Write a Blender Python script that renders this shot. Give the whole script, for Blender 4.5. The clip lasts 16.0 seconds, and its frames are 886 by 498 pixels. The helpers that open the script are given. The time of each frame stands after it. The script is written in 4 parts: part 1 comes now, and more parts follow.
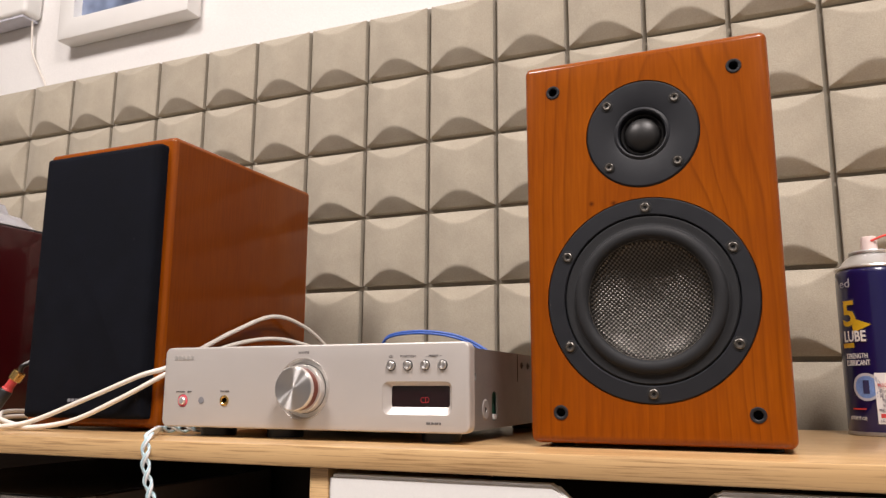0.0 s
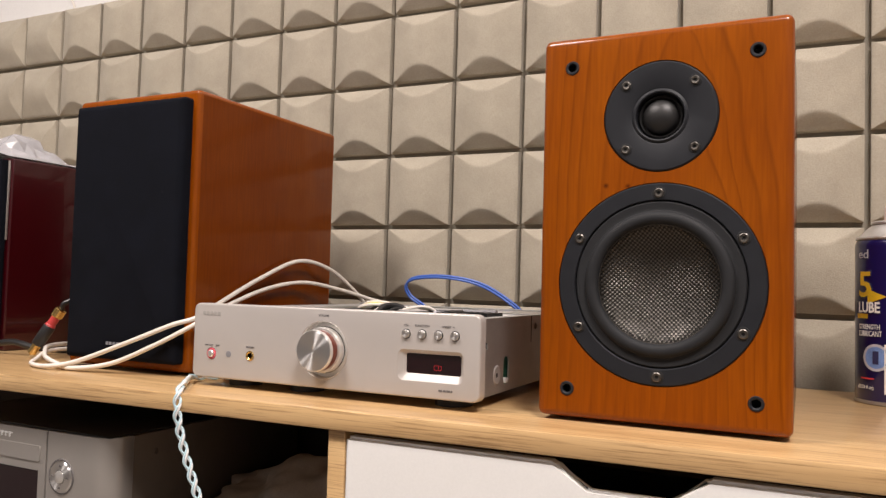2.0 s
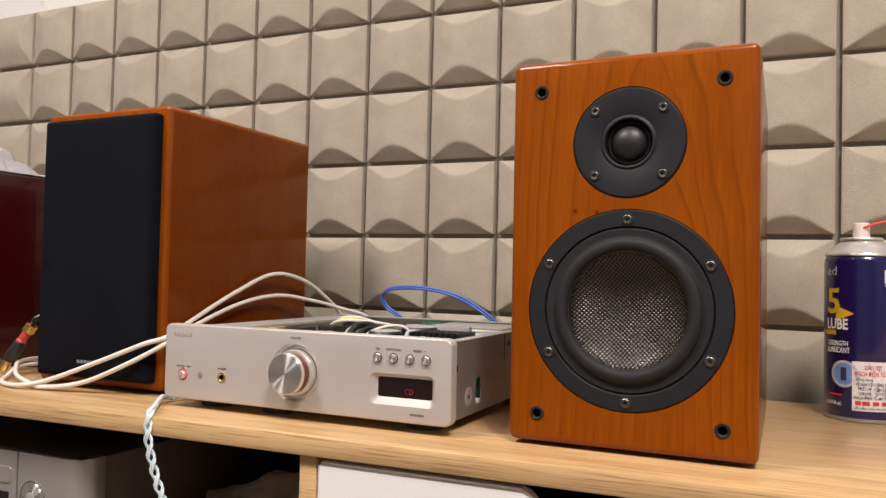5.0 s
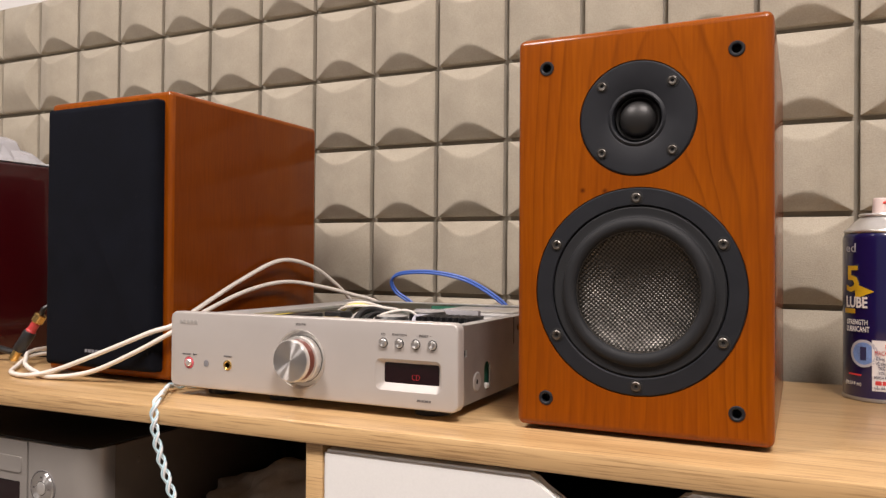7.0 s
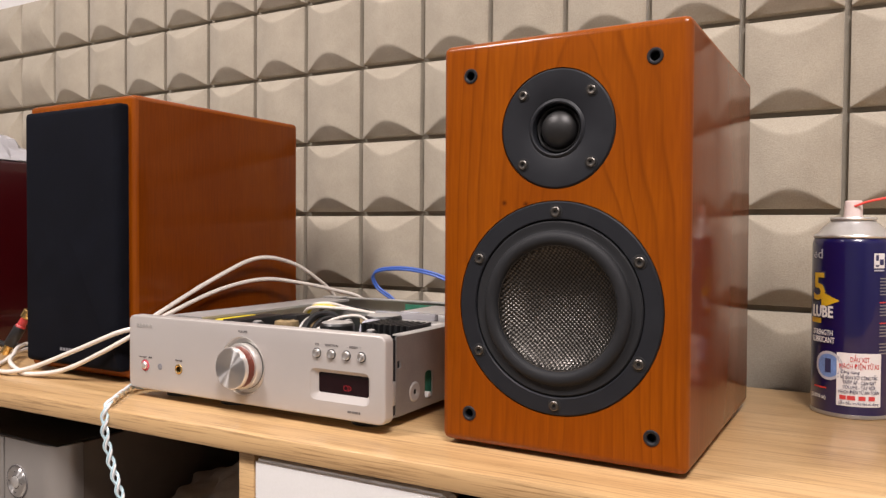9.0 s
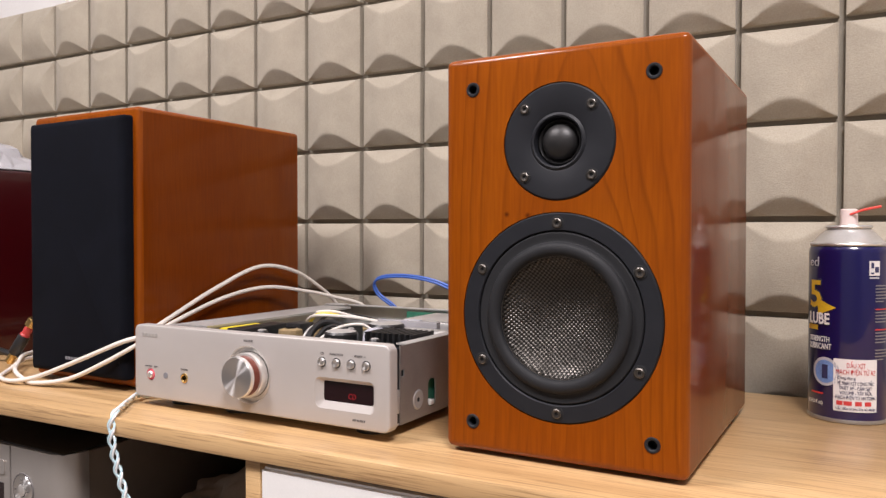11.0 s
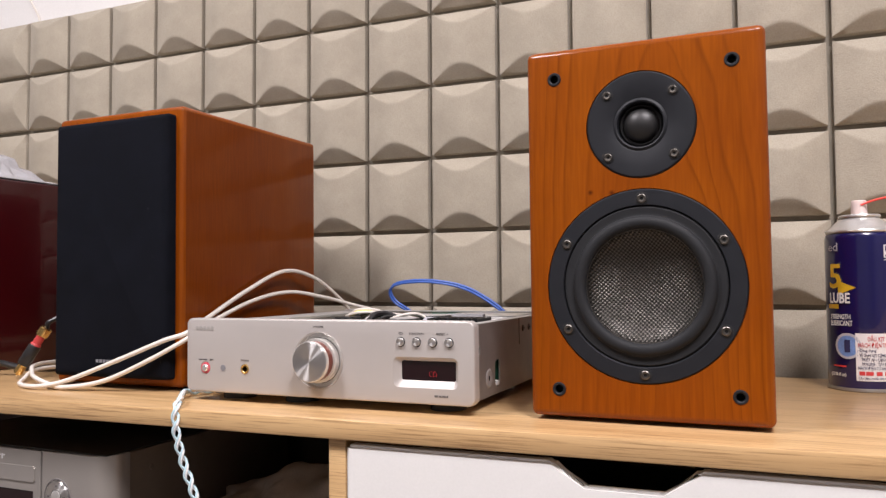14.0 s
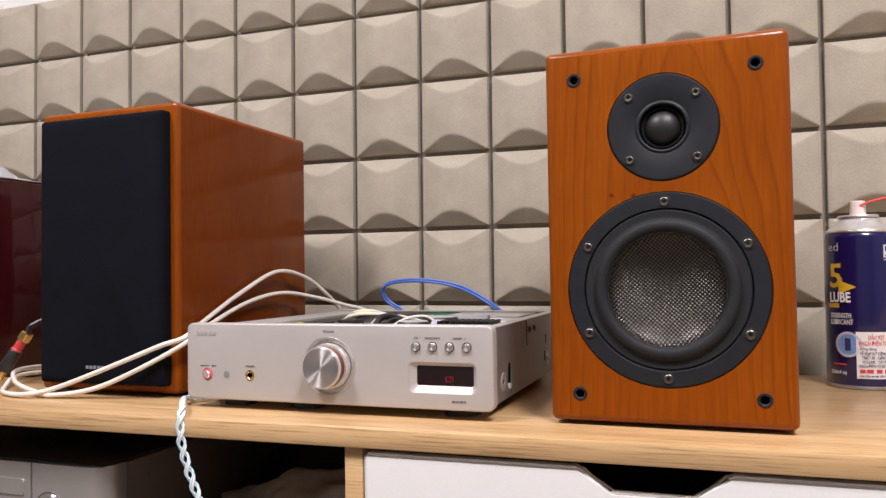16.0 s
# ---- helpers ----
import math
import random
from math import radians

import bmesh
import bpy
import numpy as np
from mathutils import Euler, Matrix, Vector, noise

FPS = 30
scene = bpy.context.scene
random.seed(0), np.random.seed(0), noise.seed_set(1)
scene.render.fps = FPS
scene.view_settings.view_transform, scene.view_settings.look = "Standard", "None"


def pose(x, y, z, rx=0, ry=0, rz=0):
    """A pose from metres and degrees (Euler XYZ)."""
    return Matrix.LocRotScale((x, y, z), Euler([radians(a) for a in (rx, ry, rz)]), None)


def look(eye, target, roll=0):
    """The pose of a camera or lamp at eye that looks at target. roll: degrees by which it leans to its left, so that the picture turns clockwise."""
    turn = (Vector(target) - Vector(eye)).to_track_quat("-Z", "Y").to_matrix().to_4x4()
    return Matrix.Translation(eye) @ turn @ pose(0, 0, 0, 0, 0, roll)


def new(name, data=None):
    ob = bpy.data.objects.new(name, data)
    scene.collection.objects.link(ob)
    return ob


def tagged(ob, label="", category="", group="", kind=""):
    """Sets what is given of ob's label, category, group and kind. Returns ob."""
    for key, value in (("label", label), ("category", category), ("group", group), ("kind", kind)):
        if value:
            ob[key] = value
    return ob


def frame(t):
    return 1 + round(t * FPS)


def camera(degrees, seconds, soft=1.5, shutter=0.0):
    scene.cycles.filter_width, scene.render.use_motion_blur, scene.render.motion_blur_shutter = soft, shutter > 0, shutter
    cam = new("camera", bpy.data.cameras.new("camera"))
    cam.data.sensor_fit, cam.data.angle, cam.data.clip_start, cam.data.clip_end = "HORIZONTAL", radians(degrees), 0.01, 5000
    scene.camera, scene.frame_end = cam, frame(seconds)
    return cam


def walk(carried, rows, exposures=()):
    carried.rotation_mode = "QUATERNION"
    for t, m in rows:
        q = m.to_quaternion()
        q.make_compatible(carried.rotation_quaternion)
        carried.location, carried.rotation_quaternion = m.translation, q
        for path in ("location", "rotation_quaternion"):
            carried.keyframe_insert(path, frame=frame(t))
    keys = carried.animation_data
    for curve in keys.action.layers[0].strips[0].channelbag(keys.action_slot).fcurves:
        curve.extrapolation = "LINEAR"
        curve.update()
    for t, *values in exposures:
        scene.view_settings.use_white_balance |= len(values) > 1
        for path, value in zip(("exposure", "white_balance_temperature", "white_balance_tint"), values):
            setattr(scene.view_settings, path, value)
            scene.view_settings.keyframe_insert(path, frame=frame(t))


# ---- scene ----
cam = camera(60.7, 16.0, 1.4)
PATH = [
    (0, (-0.002, 0.024, 0.802), (-0.769, 1.836, 1.163), 0.1),
    (0.5, (0.011, 0.001, 0.809), (-0.804, 1.805, 1.092), 1.0),
    (1, (0.014, 0.003, 0.827), (-0.84, 1.801, 1.028), 1.2),
    (1.5, (0.017, 0.01, 0.84), (-0.853, 1.806, 0.977), 1.2),
    (2, (0.02, 0.012, 0.862), (-0.839, 1.816, 0.958), 1.5),
    (2.5, (0.019, 0.013, 0.875), (-0.829, 1.823, 0.951), 1.5),
    (3, (0.025, 0.019, 0.882), (-0.811, 1.835, 0.947), 1.5),
    (3.5, (0.026, 0.02, 0.884), (-0.804, 1.839, 0.948), 1.5),
    (4, (0.028, 0.014, 0.892), (-0.797, 1.834, 0.96), 1.4),
    (6.3, (0.03, 0.02, 0.89), (-0.803, 1.837, 0.952), 0.6),
    (6.5, (0.028, 0.02, 0.893), (-0.814, 1.834, 0.937), 0.4),
    (7, (0.032, 0.033, 0.89), (-0.827, 1.839, 0.918), 0.3),
    (7.5, (0.053, 0.049, 0.894), (-0.836, 1.841, 0.904), 0.2),
    (8, (0.088, 0.074, 0.903), (-0.842, 1.845, 0.895), 0.3),
    (8.2, (0.102, 0.083, 0.907), (-0.846, 1.844, 0.89), 0.3),
    (10.3, (0.125, 0.092, 0.931), (-0.884, 1.818, 0.877), 0.2),
    (10.5, (0.125, 0.09, 0.93), (-0.882, 1.818, 0.884), 0.2),
    (11, (0.12, 0.079, 0.927), (-0.867, 1.818, 0.892), 0.0),
    (11.5, (0.108, 0.062, 0.922), (-0.855, 1.815, 0.902), -0.1),
    (12, (0.086, 0.042, 0.918), (-0.847, 1.811, 0.916), -0.2),
    (12.5, (0.067, 0.023, 0.915), (-0.831, 1.81, 0.935), -0.2),
    (13, (0.044, 0.001, 0.906), (-0.814, 1.807, 0.952), -0.2),
    (13.5, (0.025, -0.008, 0.885), (-0.793, 1.816, 0.956), -0.3),
    (14, (0.01, -0.012, 0.872), (-0.773, 1.826, 0.959), -0.6),
    (14.5, (-0.003, -0.016, 0.875), (-0.756, 1.835, 0.966), -1.0),
    (15, (-0.003, -0.009, 0.88), (-0.73, 1.853, 0.962), -1.2),
    (15.5, (-0.017, -0.009, 0.886), (-0.72, 1.862, 0.957), -1.2),
    (16, (-0.042, -0.02, 0.883), (-0.718, 1.861, 0.946), -0.9),
]
walk(cam, [(t, look(eye, target, roll)) for t, eye, target, roll in PATH], exposures=[(0, 0.03, 6700, 16), (1.5, 0.0, 6750, 16), (4, -0.04, 6800, 16), (8, -0.02, 6750, 17), (10.5, 0.08, 6400, 18), (16, 0.05, 6250, 18)])

# ---- light ----
world = bpy.data.worlds.new("room_air")
world.use_nodes = True
world.node_tree.nodes["Background"].inputs[0].default_value = (0.9, 0.92, 1.0, 1)
world.node_tree.nodes["Background"].inputs[1].default_value = 0.05
scene.world = world
scene.view_settings.exposure = 0.0


def area_lamp(name, x, y, z, sx, sy, watts, color):
    data = bpy.data.lights.new(name, "AREA")
    data.shape, data.size, data.size_y, data.energy, data.color = "RECTANGLE", sx, sy, watts, color
    ob = new(name, data)
    ob.location = (x, y, z)
    return ob


LAMP_COLOR = (1.0, 0.96, 0.92)
LAMPS = [(0.58, -0.36, 0.55, 0.55, 55.5), (-1.05, -0.36, 0.55, 0.55, 42.5)]
CEIL = 2.55
for lx, ly, lsx, lsy, lw in LAMPS:
    area_lamp("ceiling_lamp_light", lx, ly, CEIL - 0.05, lsx, lsy, lw, LAMP_COLOR)


# ---- materials ----
def node_mat(name):
    m = bpy.data.materials.new(name)
    m.use_nodes = True
    nt = m.node_tree
    return m, nt, nt.nodes["Principled BSDF"]


def link(nt, a, b):
    nt.links.new(a, b)


def add(nt, kind, **values):
    n = nt.nodes.new(kind)
    for k, v in values.items():
        n.inputs[k].default_value = v
    return n


def ramp(nt, fac, stops):
    r = nt.nodes.new("ShaderNodeValToRGB")
    els = r.color_ramp.elements
    while len(els) < len(stops):
        els.new(0.5)
    for e, (p, c) in zip(els, stops):
        e.position, e.color = p, (*c, 1)
    link(nt, fac, r.inputs[0])
    return r.outputs[0]


def coords(nt, scale=(1, 1, 1), rot=(0, 0, 0)):
    tc = nt.nodes.new("ShaderNodeTexCoord")
    mp = nt.nodes.new("ShaderNodeMapping")
    mp.inputs["Scale"].default_value = scale
    mp.inputs["Rotation"].default_value = rot
    link(nt, tc.outputs["Object"], mp.inputs[0])
    return mp.outputs[0]


def bump(nt, bsdf, height, strength, distance):
    b = add(nt, "ShaderNodeBump", Strength=strength, Distance=distance)
    link(nt, height, b.inputs["Height"])
    link(nt, b.outputs[0], bsdf.inputs["Normal"])


def mottled(name, color, rough=0.5, metal=0.0, vary=0.12, size=60.0, fine=900.0, relief=0.0, coat=0.0, coat_rough=0.1, spec=0.5):
    """A surface with soft blotches, fine grain, uneven gloss and fine relief."""
    m, nt, b = node_mat(name)
    co = coords(nt)
    big = add(nt, "ShaderNodeTexNoise", Scale=size, Detail=3.0)
    small = add(nt, "ShaderNodeTexNoise", Scale=fine, Detail=2.0)
    link(nt, co, big.inputs["Vector"])
    link(nt, co, small.inputs["Vector"])
    mix = nt.nodes.new("ShaderNodeMath")
    mix.operation = "ADD"
    link(nt, big.outputs[0], mix.inputs[0])
    link(nt, small.outputs[0], mix.inputs[1])
    half = nt.nodes.new("ShaderNodeMath")
    half.operation = "MULTIPLY"
    half.inputs[1].default_value = 0.5
    link(nt, mix.outputs[0], half.inputs[0])
    lo = tuple(c * (1 - vary) for c in color)
    hi = tuple(min(1, c * (1 + vary)) for c in color)
    link(nt, ramp(nt, half.outputs[0], [(0.3, lo), (0.7, hi)]), b.inputs["Base Color"])
    rr = nt.nodes.new("ShaderNodeMapRange")
    rr.inputs["To Min"].default_value, rr.inputs["To Max"].default_value = rough * 0.85, min(1, rough * 1.15)
    link(nt, big.outputs[0], rr.inputs["Value"])
    link(nt, rr.outputs[0], b.inputs["Roughness"])
    b.inputs["Metallic"].default_value = metal
    b.inputs["Coat Weight"].default_value = coat
    b.inputs["Coat Roughness"].default_value = coat_rough
    b.inputs["Specular IOR Level"].default_value = spec
    if relief:
        bump(nt, b, small.outputs[0], 0.6, relief)
    return m


def plain_emit(name, color, strength):
    m, nt, b = node_mat(name)
    b.inputs["Base Color"].default_value = (*color, 1)
    b.inputs["Emission Color"].default_value = (*color, 1)
    b.inputs["Emission Strength"].default_value = strength
    return m


def math_node(nt, op, a, b=None, c=None):
    n = nt.nodes.new("ShaderNodeMath")
    n.operation = op
    for k, v in enumerate((a, b, c)):
        if v is None:
            continue
        if isinstance(v, (int, float)):
            n.inputs[k].default_value = v
        else:
            link(nt, v, n.inputs[k])
    return n.outputs[0]


def cherry(name, rings=True, tone=1.0, coat=0.24, coat_rough=0.07, spec=0.05, coat_ior=1.5):
    """Lacquered cherry veneer: flat-sawn growth rings that close in arches along z, fine pores, soft blotches."""
    m, nt, b = node_mat(name)
    co = coords(nt)
    sep = nt.nodes.new("ShaderNodeSeparateXYZ")
    link(nt, co, sep.inputs[0])
    warp = add(nt, "ShaderNodeTexNoise", Scale=9.0, Detail=3.0, Roughness=0.5)
    link(nt, coords(nt, (1, 1, 0.35)), warp.inputs["Vector"])
    wv = math_node(nt, "MULTIPLY_ADD", warp.outputs[0], 0.030, -0.015)
    across = math_node(nt, "ADD", math_node(nt, "MULTIPLY_ADD", sep.outputs["Y"], 0.22, -0.018), math_node(nt, "ADD", sep.outputs["X"], wv))
    rise = math_node(nt, "ADD", math_node(nt, "MULTIPLY_ADD", sep.outputs["Z"], 0.15, 0.004), wv)
    ring = math_node(nt, "SQRT", math_node(nt, "ADD", math_node(nt, "MULTIPLY", across, across), math_node(nt, "MULTIPLY", rise, rise)))
    drift = add(nt, "ShaderNodeTexNoise", Scale=26.0, Detail=2.0)
    spread = nt.nodes.new("ShaderNodeCombineXYZ")
    link(nt, ring, spread.inputs[0])
    link(nt, spread.outputs[0], drift.inputs["Vector"])
    saw = math_node(nt, "FRACT", math_node(nt, "ADD", math_node(nt, "MULTIPLY", ring, 98.0), math_node(nt, "MULTIPLY", drift.outputs[0], 3.5)))
    strong = add(nt, "ShaderNodeTexNoise", Scale=13.0, Detail=2.0)
    link(nt, coords(nt, (1, 1, 0.5)), strong.inputs["Vector"])
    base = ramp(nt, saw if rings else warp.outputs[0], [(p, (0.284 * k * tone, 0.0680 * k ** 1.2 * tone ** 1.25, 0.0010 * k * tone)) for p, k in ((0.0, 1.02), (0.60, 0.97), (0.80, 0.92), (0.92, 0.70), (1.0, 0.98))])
    if rings:
        fade = nt.nodes.new("ShaderNodeMixRGB")
        fade.inputs[1].default_value = (0.284 * 0.97 * tone, 0.0680 * 0.965 * tone, 0.0010 * tone, 1)
        link(nt, ramp(nt, strong.outputs[0], [(0.34, (0.25, 0.25, 0.25)), (0.60, (1, 1, 1))]), fade.inputs[0])
        link(nt, base, fade.inputs[2])
        base = fade.outputs[0]
    fine = add(nt, "ShaderNodeTexNoise", Scale=520.0, Detail=3.0)
    link(nt, coords(nt, (1, 1, 0.05)), fine.inputs["Vector"])
    blot = add(nt, "ShaderNodeTexNoise", Scale=16.0, Detail=3.0)
    link(nt, coords(nt, (1, 1, 0.45)), blot.inputs["Vector"])
    out = base
    for fac, tex, lo, hi in ((0.45, fine, (0.70, 0.60, 0.5), 0.36), (0.8, blot, (0.80, 0.70, 0.6), 0.32)):
        mul = nt.nodes.new("ShaderNodeMixRGB")
        mul.blend_type = "MULTIPLY"
        mul.inputs[0].default_value = fac
        link(nt, out, mul.inputs[1])
        link(nt, ramp(nt, tex.outputs[0], [(hi, lo), (0.66, (1, 1, 1))]), mul.inputs[2])
        out = mul.outputs[0]
    for kx, kz in (((-0.0405, 0.1842), (-0.0235, 0.1832)) if rings else ()):
        # small dark pin knots
        far = nt.nodes.new("ShaderNodeVectorMath")
        far.operation = "DISTANCE"
        far.inputs[1].default_value = (kx, 0.0, kz)
        link(nt, co, far.inputs[0])
        mul = nt.nodes.new("ShaderNodeMixRGB")
        mul.blend_type = "MULTIPLY"
        mul.inputs[0].default_value = 1.0
        link(nt, out, mul.inputs[1])
        link(nt, ramp(nt, math_node(nt, "MULTIPLY", far.outputs["Value"], 330.0), [(0.12, (0.3, 0.2, 0.2)), (0.9, (1, 1, 1))]), mul.inputs[2])
        out = mul.outputs[0]
    link(nt, out, b.inputs["Base Color"])
    b.inputs["Roughness"].default_value = 0.5
    b.inputs["Specular IOR Level"].default_value = spec
    b.inputs["Coat Weight"].default_value = coat
    b.inputs["Coat IOR"].default_value = coat_ior
    b.inputs["Coat Roughness"].default_value = coat_rough
    bump(nt, b, fine.outputs[0], 0.12, 0.0003)
    return m


def oak(name):
    """Pale oak laminate with long grain along x."""
    m, nt, b = node_mat(name)
    co = coords(nt, (0.05, 1, 1))
    warp = add(nt, "ShaderNodeTexNoise", Scale=9.0, Detail=3.0)
    link(nt, co, warp.inputs["Vector"])
    fine = add(nt, "ShaderNodeTexNoise", Scale=800.0, Detail=4.0, Roughness=0.6)
    link(nt, coords(nt, (0.022, 1, 1)), fine.inputs["Vector"])
    band = add(nt, "ShaderNodeTexNoise", Scale=38.0, Detail=3.0, Roughness=0.6)
    link(nt, co, band.inputs["Vector"])
    base = ramp(nt, band.outputs[0], [(0.3, (0.47, 0.292, 0.133)), (0.5, (0.58, 0.374, 0.180)), (0.7, (0.65, 0.443, 0.225))])
    mul = nt.nodes.new("ShaderNodeMixRGB")
    mul.blend_type = "MULTIPLY"
    mul.inputs[0].default_value = 0.7
    link(nt, base, mul.inputs[1])
    link(nt, ramp(nt, fine.outputs[0], [(0.34, (0.40, 0.32, 0.26)), (0.50, (1, 1, 1))]), mul.inputs[2])
    link(nt, mul.outputs[0], b.inputs["Base Color"])
    b.inputs["Roughness"].default_value = 0.30
    b.inputs["Coat Weight"].default_value = 0.35
    b.inputs["Coat Roughness"].default_value = 0.18
    bump(nt, b, fine.outputs[0], 0.2, 0.0003)
    return m


def foam(name):
    """Polyester acoustic felt: matt, speckled, slightly fuzzy."""
    m, nt, b = node_mat(name)
    co = coords(nt)
    info = nt.nodes.new("ShaderNodeObjectInfo")
    speck = add(nt, "ShaderNodeTexNoise", Scale=520.0, Detail=4.0, Roughness=0.7)
    link(nt, co, speck.inputs["Vector"])
    soft = add(nt, "ShaderNodeTexNoise", Scale=22.0, Detail=3.0)
    off = nt.nodes.new("ShaderNodeVectorMath")
    off.operation = "ADD"
    link(nt, co, off.inputs[0])
    link(nt, info.outputs["Random"], off.inputs[1])
    link(nt, off.outputs[0], soft.inputs["Vector"])
    base = ramp(nt, soft.outputs[0], [(0.3, (0.375, 0.332, 0.263)), (0.7, (0.44, 0.393, 0.314))])
    mul = nt.nodes.new("ShaderNodeMixRGB")
    mul.blend_type = "MULTIPLY"
    mul.inputs[0].default_value = 0.5
    link(nt, base, mul.inputs[1])
    link(nt, ramp(nt, speck.outputs[0], [(0.3, (0.7, 0.68, 0.64)), (0.6, (1, 1, 1))]), mul.inputs[2])
    link(nt, mul.outputs[0], b.inputs["Base Color"])
    b.inputs["Roughness"].default_value = 0.95
    b.inputs["Sheen Weight"].default_value = 0.15
    bump(nt, b, speck.outputs[0], 0.5, 0.0012)
    return m


def woven(name):
    """Silver glass-fibre weave, about two millimetres to the thread."""
    m, nt, b = node_mat(name)
    tc = nt.nodes.new("ShaderNodeTexCoord")
    sep = nt.nodes.new("ShaderNodeSeparateXYZ")
    rot = nt.nodes.new("ShaderNodeMapping")
    rot.inputs["Rotation"].default_value = (0, radians(4), 0)
    link(nt, tc.outputs["Object"], rot.inputs[0])
    link(nt, rot.outputs[0], sep.inputs[0])
    waves = []
    for out in ("X", "Z"):
        k = nt.nodes.new("ShaderNodeMath")
        k.operation = "MULTIPLY"
        k.inputs[1].default_value = math.pi / 0.00165
        link(nt, sep.outputs[out], k.inputs[0])
        s = nt.nodes.new("ShaderNodeMath")
        s.operation = "SINE"
        link(nt, k.outputs[0], s.inputs[0])
        waves.append(s.outputs[0])
    pr = nt.nodes.new("ShaderNodeMath")
    pr.operation = "MULTIPLY"
    link(nt, waves[0], pr.inputs[0])
    link(nt, waves[1], pr.inputs[1])
    mr = nt.nodes.new("ShaderNodeMapRange")
    mr.inputs["From Min"].default_value, mr.inputs["From Max"].default_value = -0.75, 0.75
    link(nt, pr.outputs[0], mr.inputs["Value"])
    link(nt, ramp(nt, mr.outputs[0], [(0.28, (0.032, 0.030, 0.028)), (0.58, (0.082, 0.076, 0.069)), (0.90, (0.130, 0.120, 0.108))]), b.inputs["Base Color"])
    b.inputs["Metallic"].default_value = 0.9
    patch = add(nt, "ShaderNodeTexNoise", Scale=90.0, Detail=2.0)
    link(nt, tc.outputs["Object"], patch.inputs["Vector"])
    gloss = nt.nodes.new("ShaderNodeMapRange")
    gloss.inputs["To Min"].default_value, gloss.inputs["To Max"].default_value = 0.20, 0.50
    link(nt, patch.outputs[0], gloss.inputs["Value"])
    link(nt, gloss.outputs[0], b.inputs["Roughness"])
    bump(nt, b, mr.outputs[0], 0.75, 0.0007)
    return m


def brushed(name, color, rough=0.28, axis="Y"):
    """Turned metal whose highlight fans out from the middle."""
    m, nt, b = node_mat(name)
    b.inputs["Base Color"].default_value = (*color, 1)
    b.inputs["Metallic"].default_value = 1.0
    b.inputs["Roughness"].default_value = rough
    b.inputs["Anisotropic"].default_value = 0.95
    b.inputs["Anisotropic Rotation"].default_value = 0.25
    t = nt.nodes.new("ShaderNodeTangent")
    t.direction_type, t.axis = "RADIAL", axis
    link(nt, t.outputs[0], b.inputs["Tangent"])
    return m


M_CHERRY = cherry("cherry_veneer")
# straight grain; tone 0.62 puts the shade of the cabinet sides into the colour
M_CHERRY_SIDE_SHADED = cherry("cherry_veneer_straight_shaded", False, 0.62, 0.7, 0.13, 0.05, 1.3)
M_CHERRY_EDGE = cherry("cherry_veneer_rounded_edge", False, 0.95, 0.5, 0.16)
M_OAK = oak("oak_laminate")
M_FOAM = foam("acoustic_felt")
M_FOAM_BACK = mottled("felt_backing", (0.29, 0.262, 0.212), 0.929, relief=0.001)
M_WALL = mottled("white_wall_paint", (0.78, 0.765, 0.75), 0.85, vary=0.04, size=6, fine=300, relief=0.0004)
# for the unseen walls: dark only to hold down the room's bounce light
M_ROOM_DIM = mottled("unseen_wall_dim", (0.24, 0.23, 0.225), 0.9, vary=0.05, size=5)
M_CEIL = mottled("ceiling_paint", (0.8, 0.79, 0.77), 0.9, vary=0.03, size=3)
# the unseen floor is darkened for the same reason, less bounce
M_FLOOR = mottled("unseen_floor_dim", (0.24, 0.21, 0.18), 0.4, vary=0.1, size=4)
M_WHITE = mottled("white_lacquer", (0.8, 0.79, 0.77), 0.4, vary=0.03, size=20, fine=500)
M_BOARD = mottled("dark_board", (0.085, 0.062, 0.05), 0.7, vary=0.2, size=20)
M_CLOTH = mottled("speaker_cloth", (0.0052, 0.0060, 0.0096), 0.9, vary=0.4, size=40, fine=1800, relief=0.0006, spec=0.08)
dust_tree, dust_bsdf = M_CLOTH.node_tree, M_CLOTH.node_tree.nodes["Principled BSDF"]
dust = add(dust_tree, "ShaderNodeTexNoise", Scale=330.0, Detail=1.0)
link(dust_tree, coords(dust_tree), dust.inputs["Vector"])
lint = dust_tree.nodes.new("ShaderNodeMixRGB")
link(dust_tree, ramp(dust_tree, dust.outputs[0], [(0.77, (0, 0, 0)), (0.84, (1, 1, 1))]), lint.inputs[0])
link(dust_tree, dust_bsdf.inputs["Base Color"].links[0].from_socket, lint.inputs[1])
lint.inputs[2].default_value = (0.05, 0.05, 0.055, 1)
link(dust_tree, lint.outputs[0], dust_bsdf.inputs["Base Color"])
M_PLATE = mottled("driver_plate", (0.0125, 0.0136, 0.0172), 0.52, vary=0.15, size=80, fine=1600, relief=0.0001, spec=0.28)
M_RUBBER = mottled("rubber_surround", (0.0115, 0.0122, 0.0142), 0.68, vary=0.15, size=60, spec=0.35)
M_DOME = mottled("silk_dome", (0.0115, 0.011, 0.0112), 0.45, vary=0.15, size=200)
M_CONE = woven("glass_fibre_weave")
M_SCREW = mottled("screw_steel", (0.13, 0.12, 0.108), 0.4, 1.0, vary=0.2, size=400)
M_HOLE = mottled("dark_hole", (0.008, 0.008, 0.009), 0.8)
M_ALU = mottled("champagne_aluminium", (0.505, 0.474, 0.450), 0.36, 0.25, vary=0.03, size=30, fine=1800, relief=0.00008)
M_ALU_EDGE = mottled("polished_aluminium", (0.82, 0.80, 0.77), 0.3, 0.75, vary=0.04)
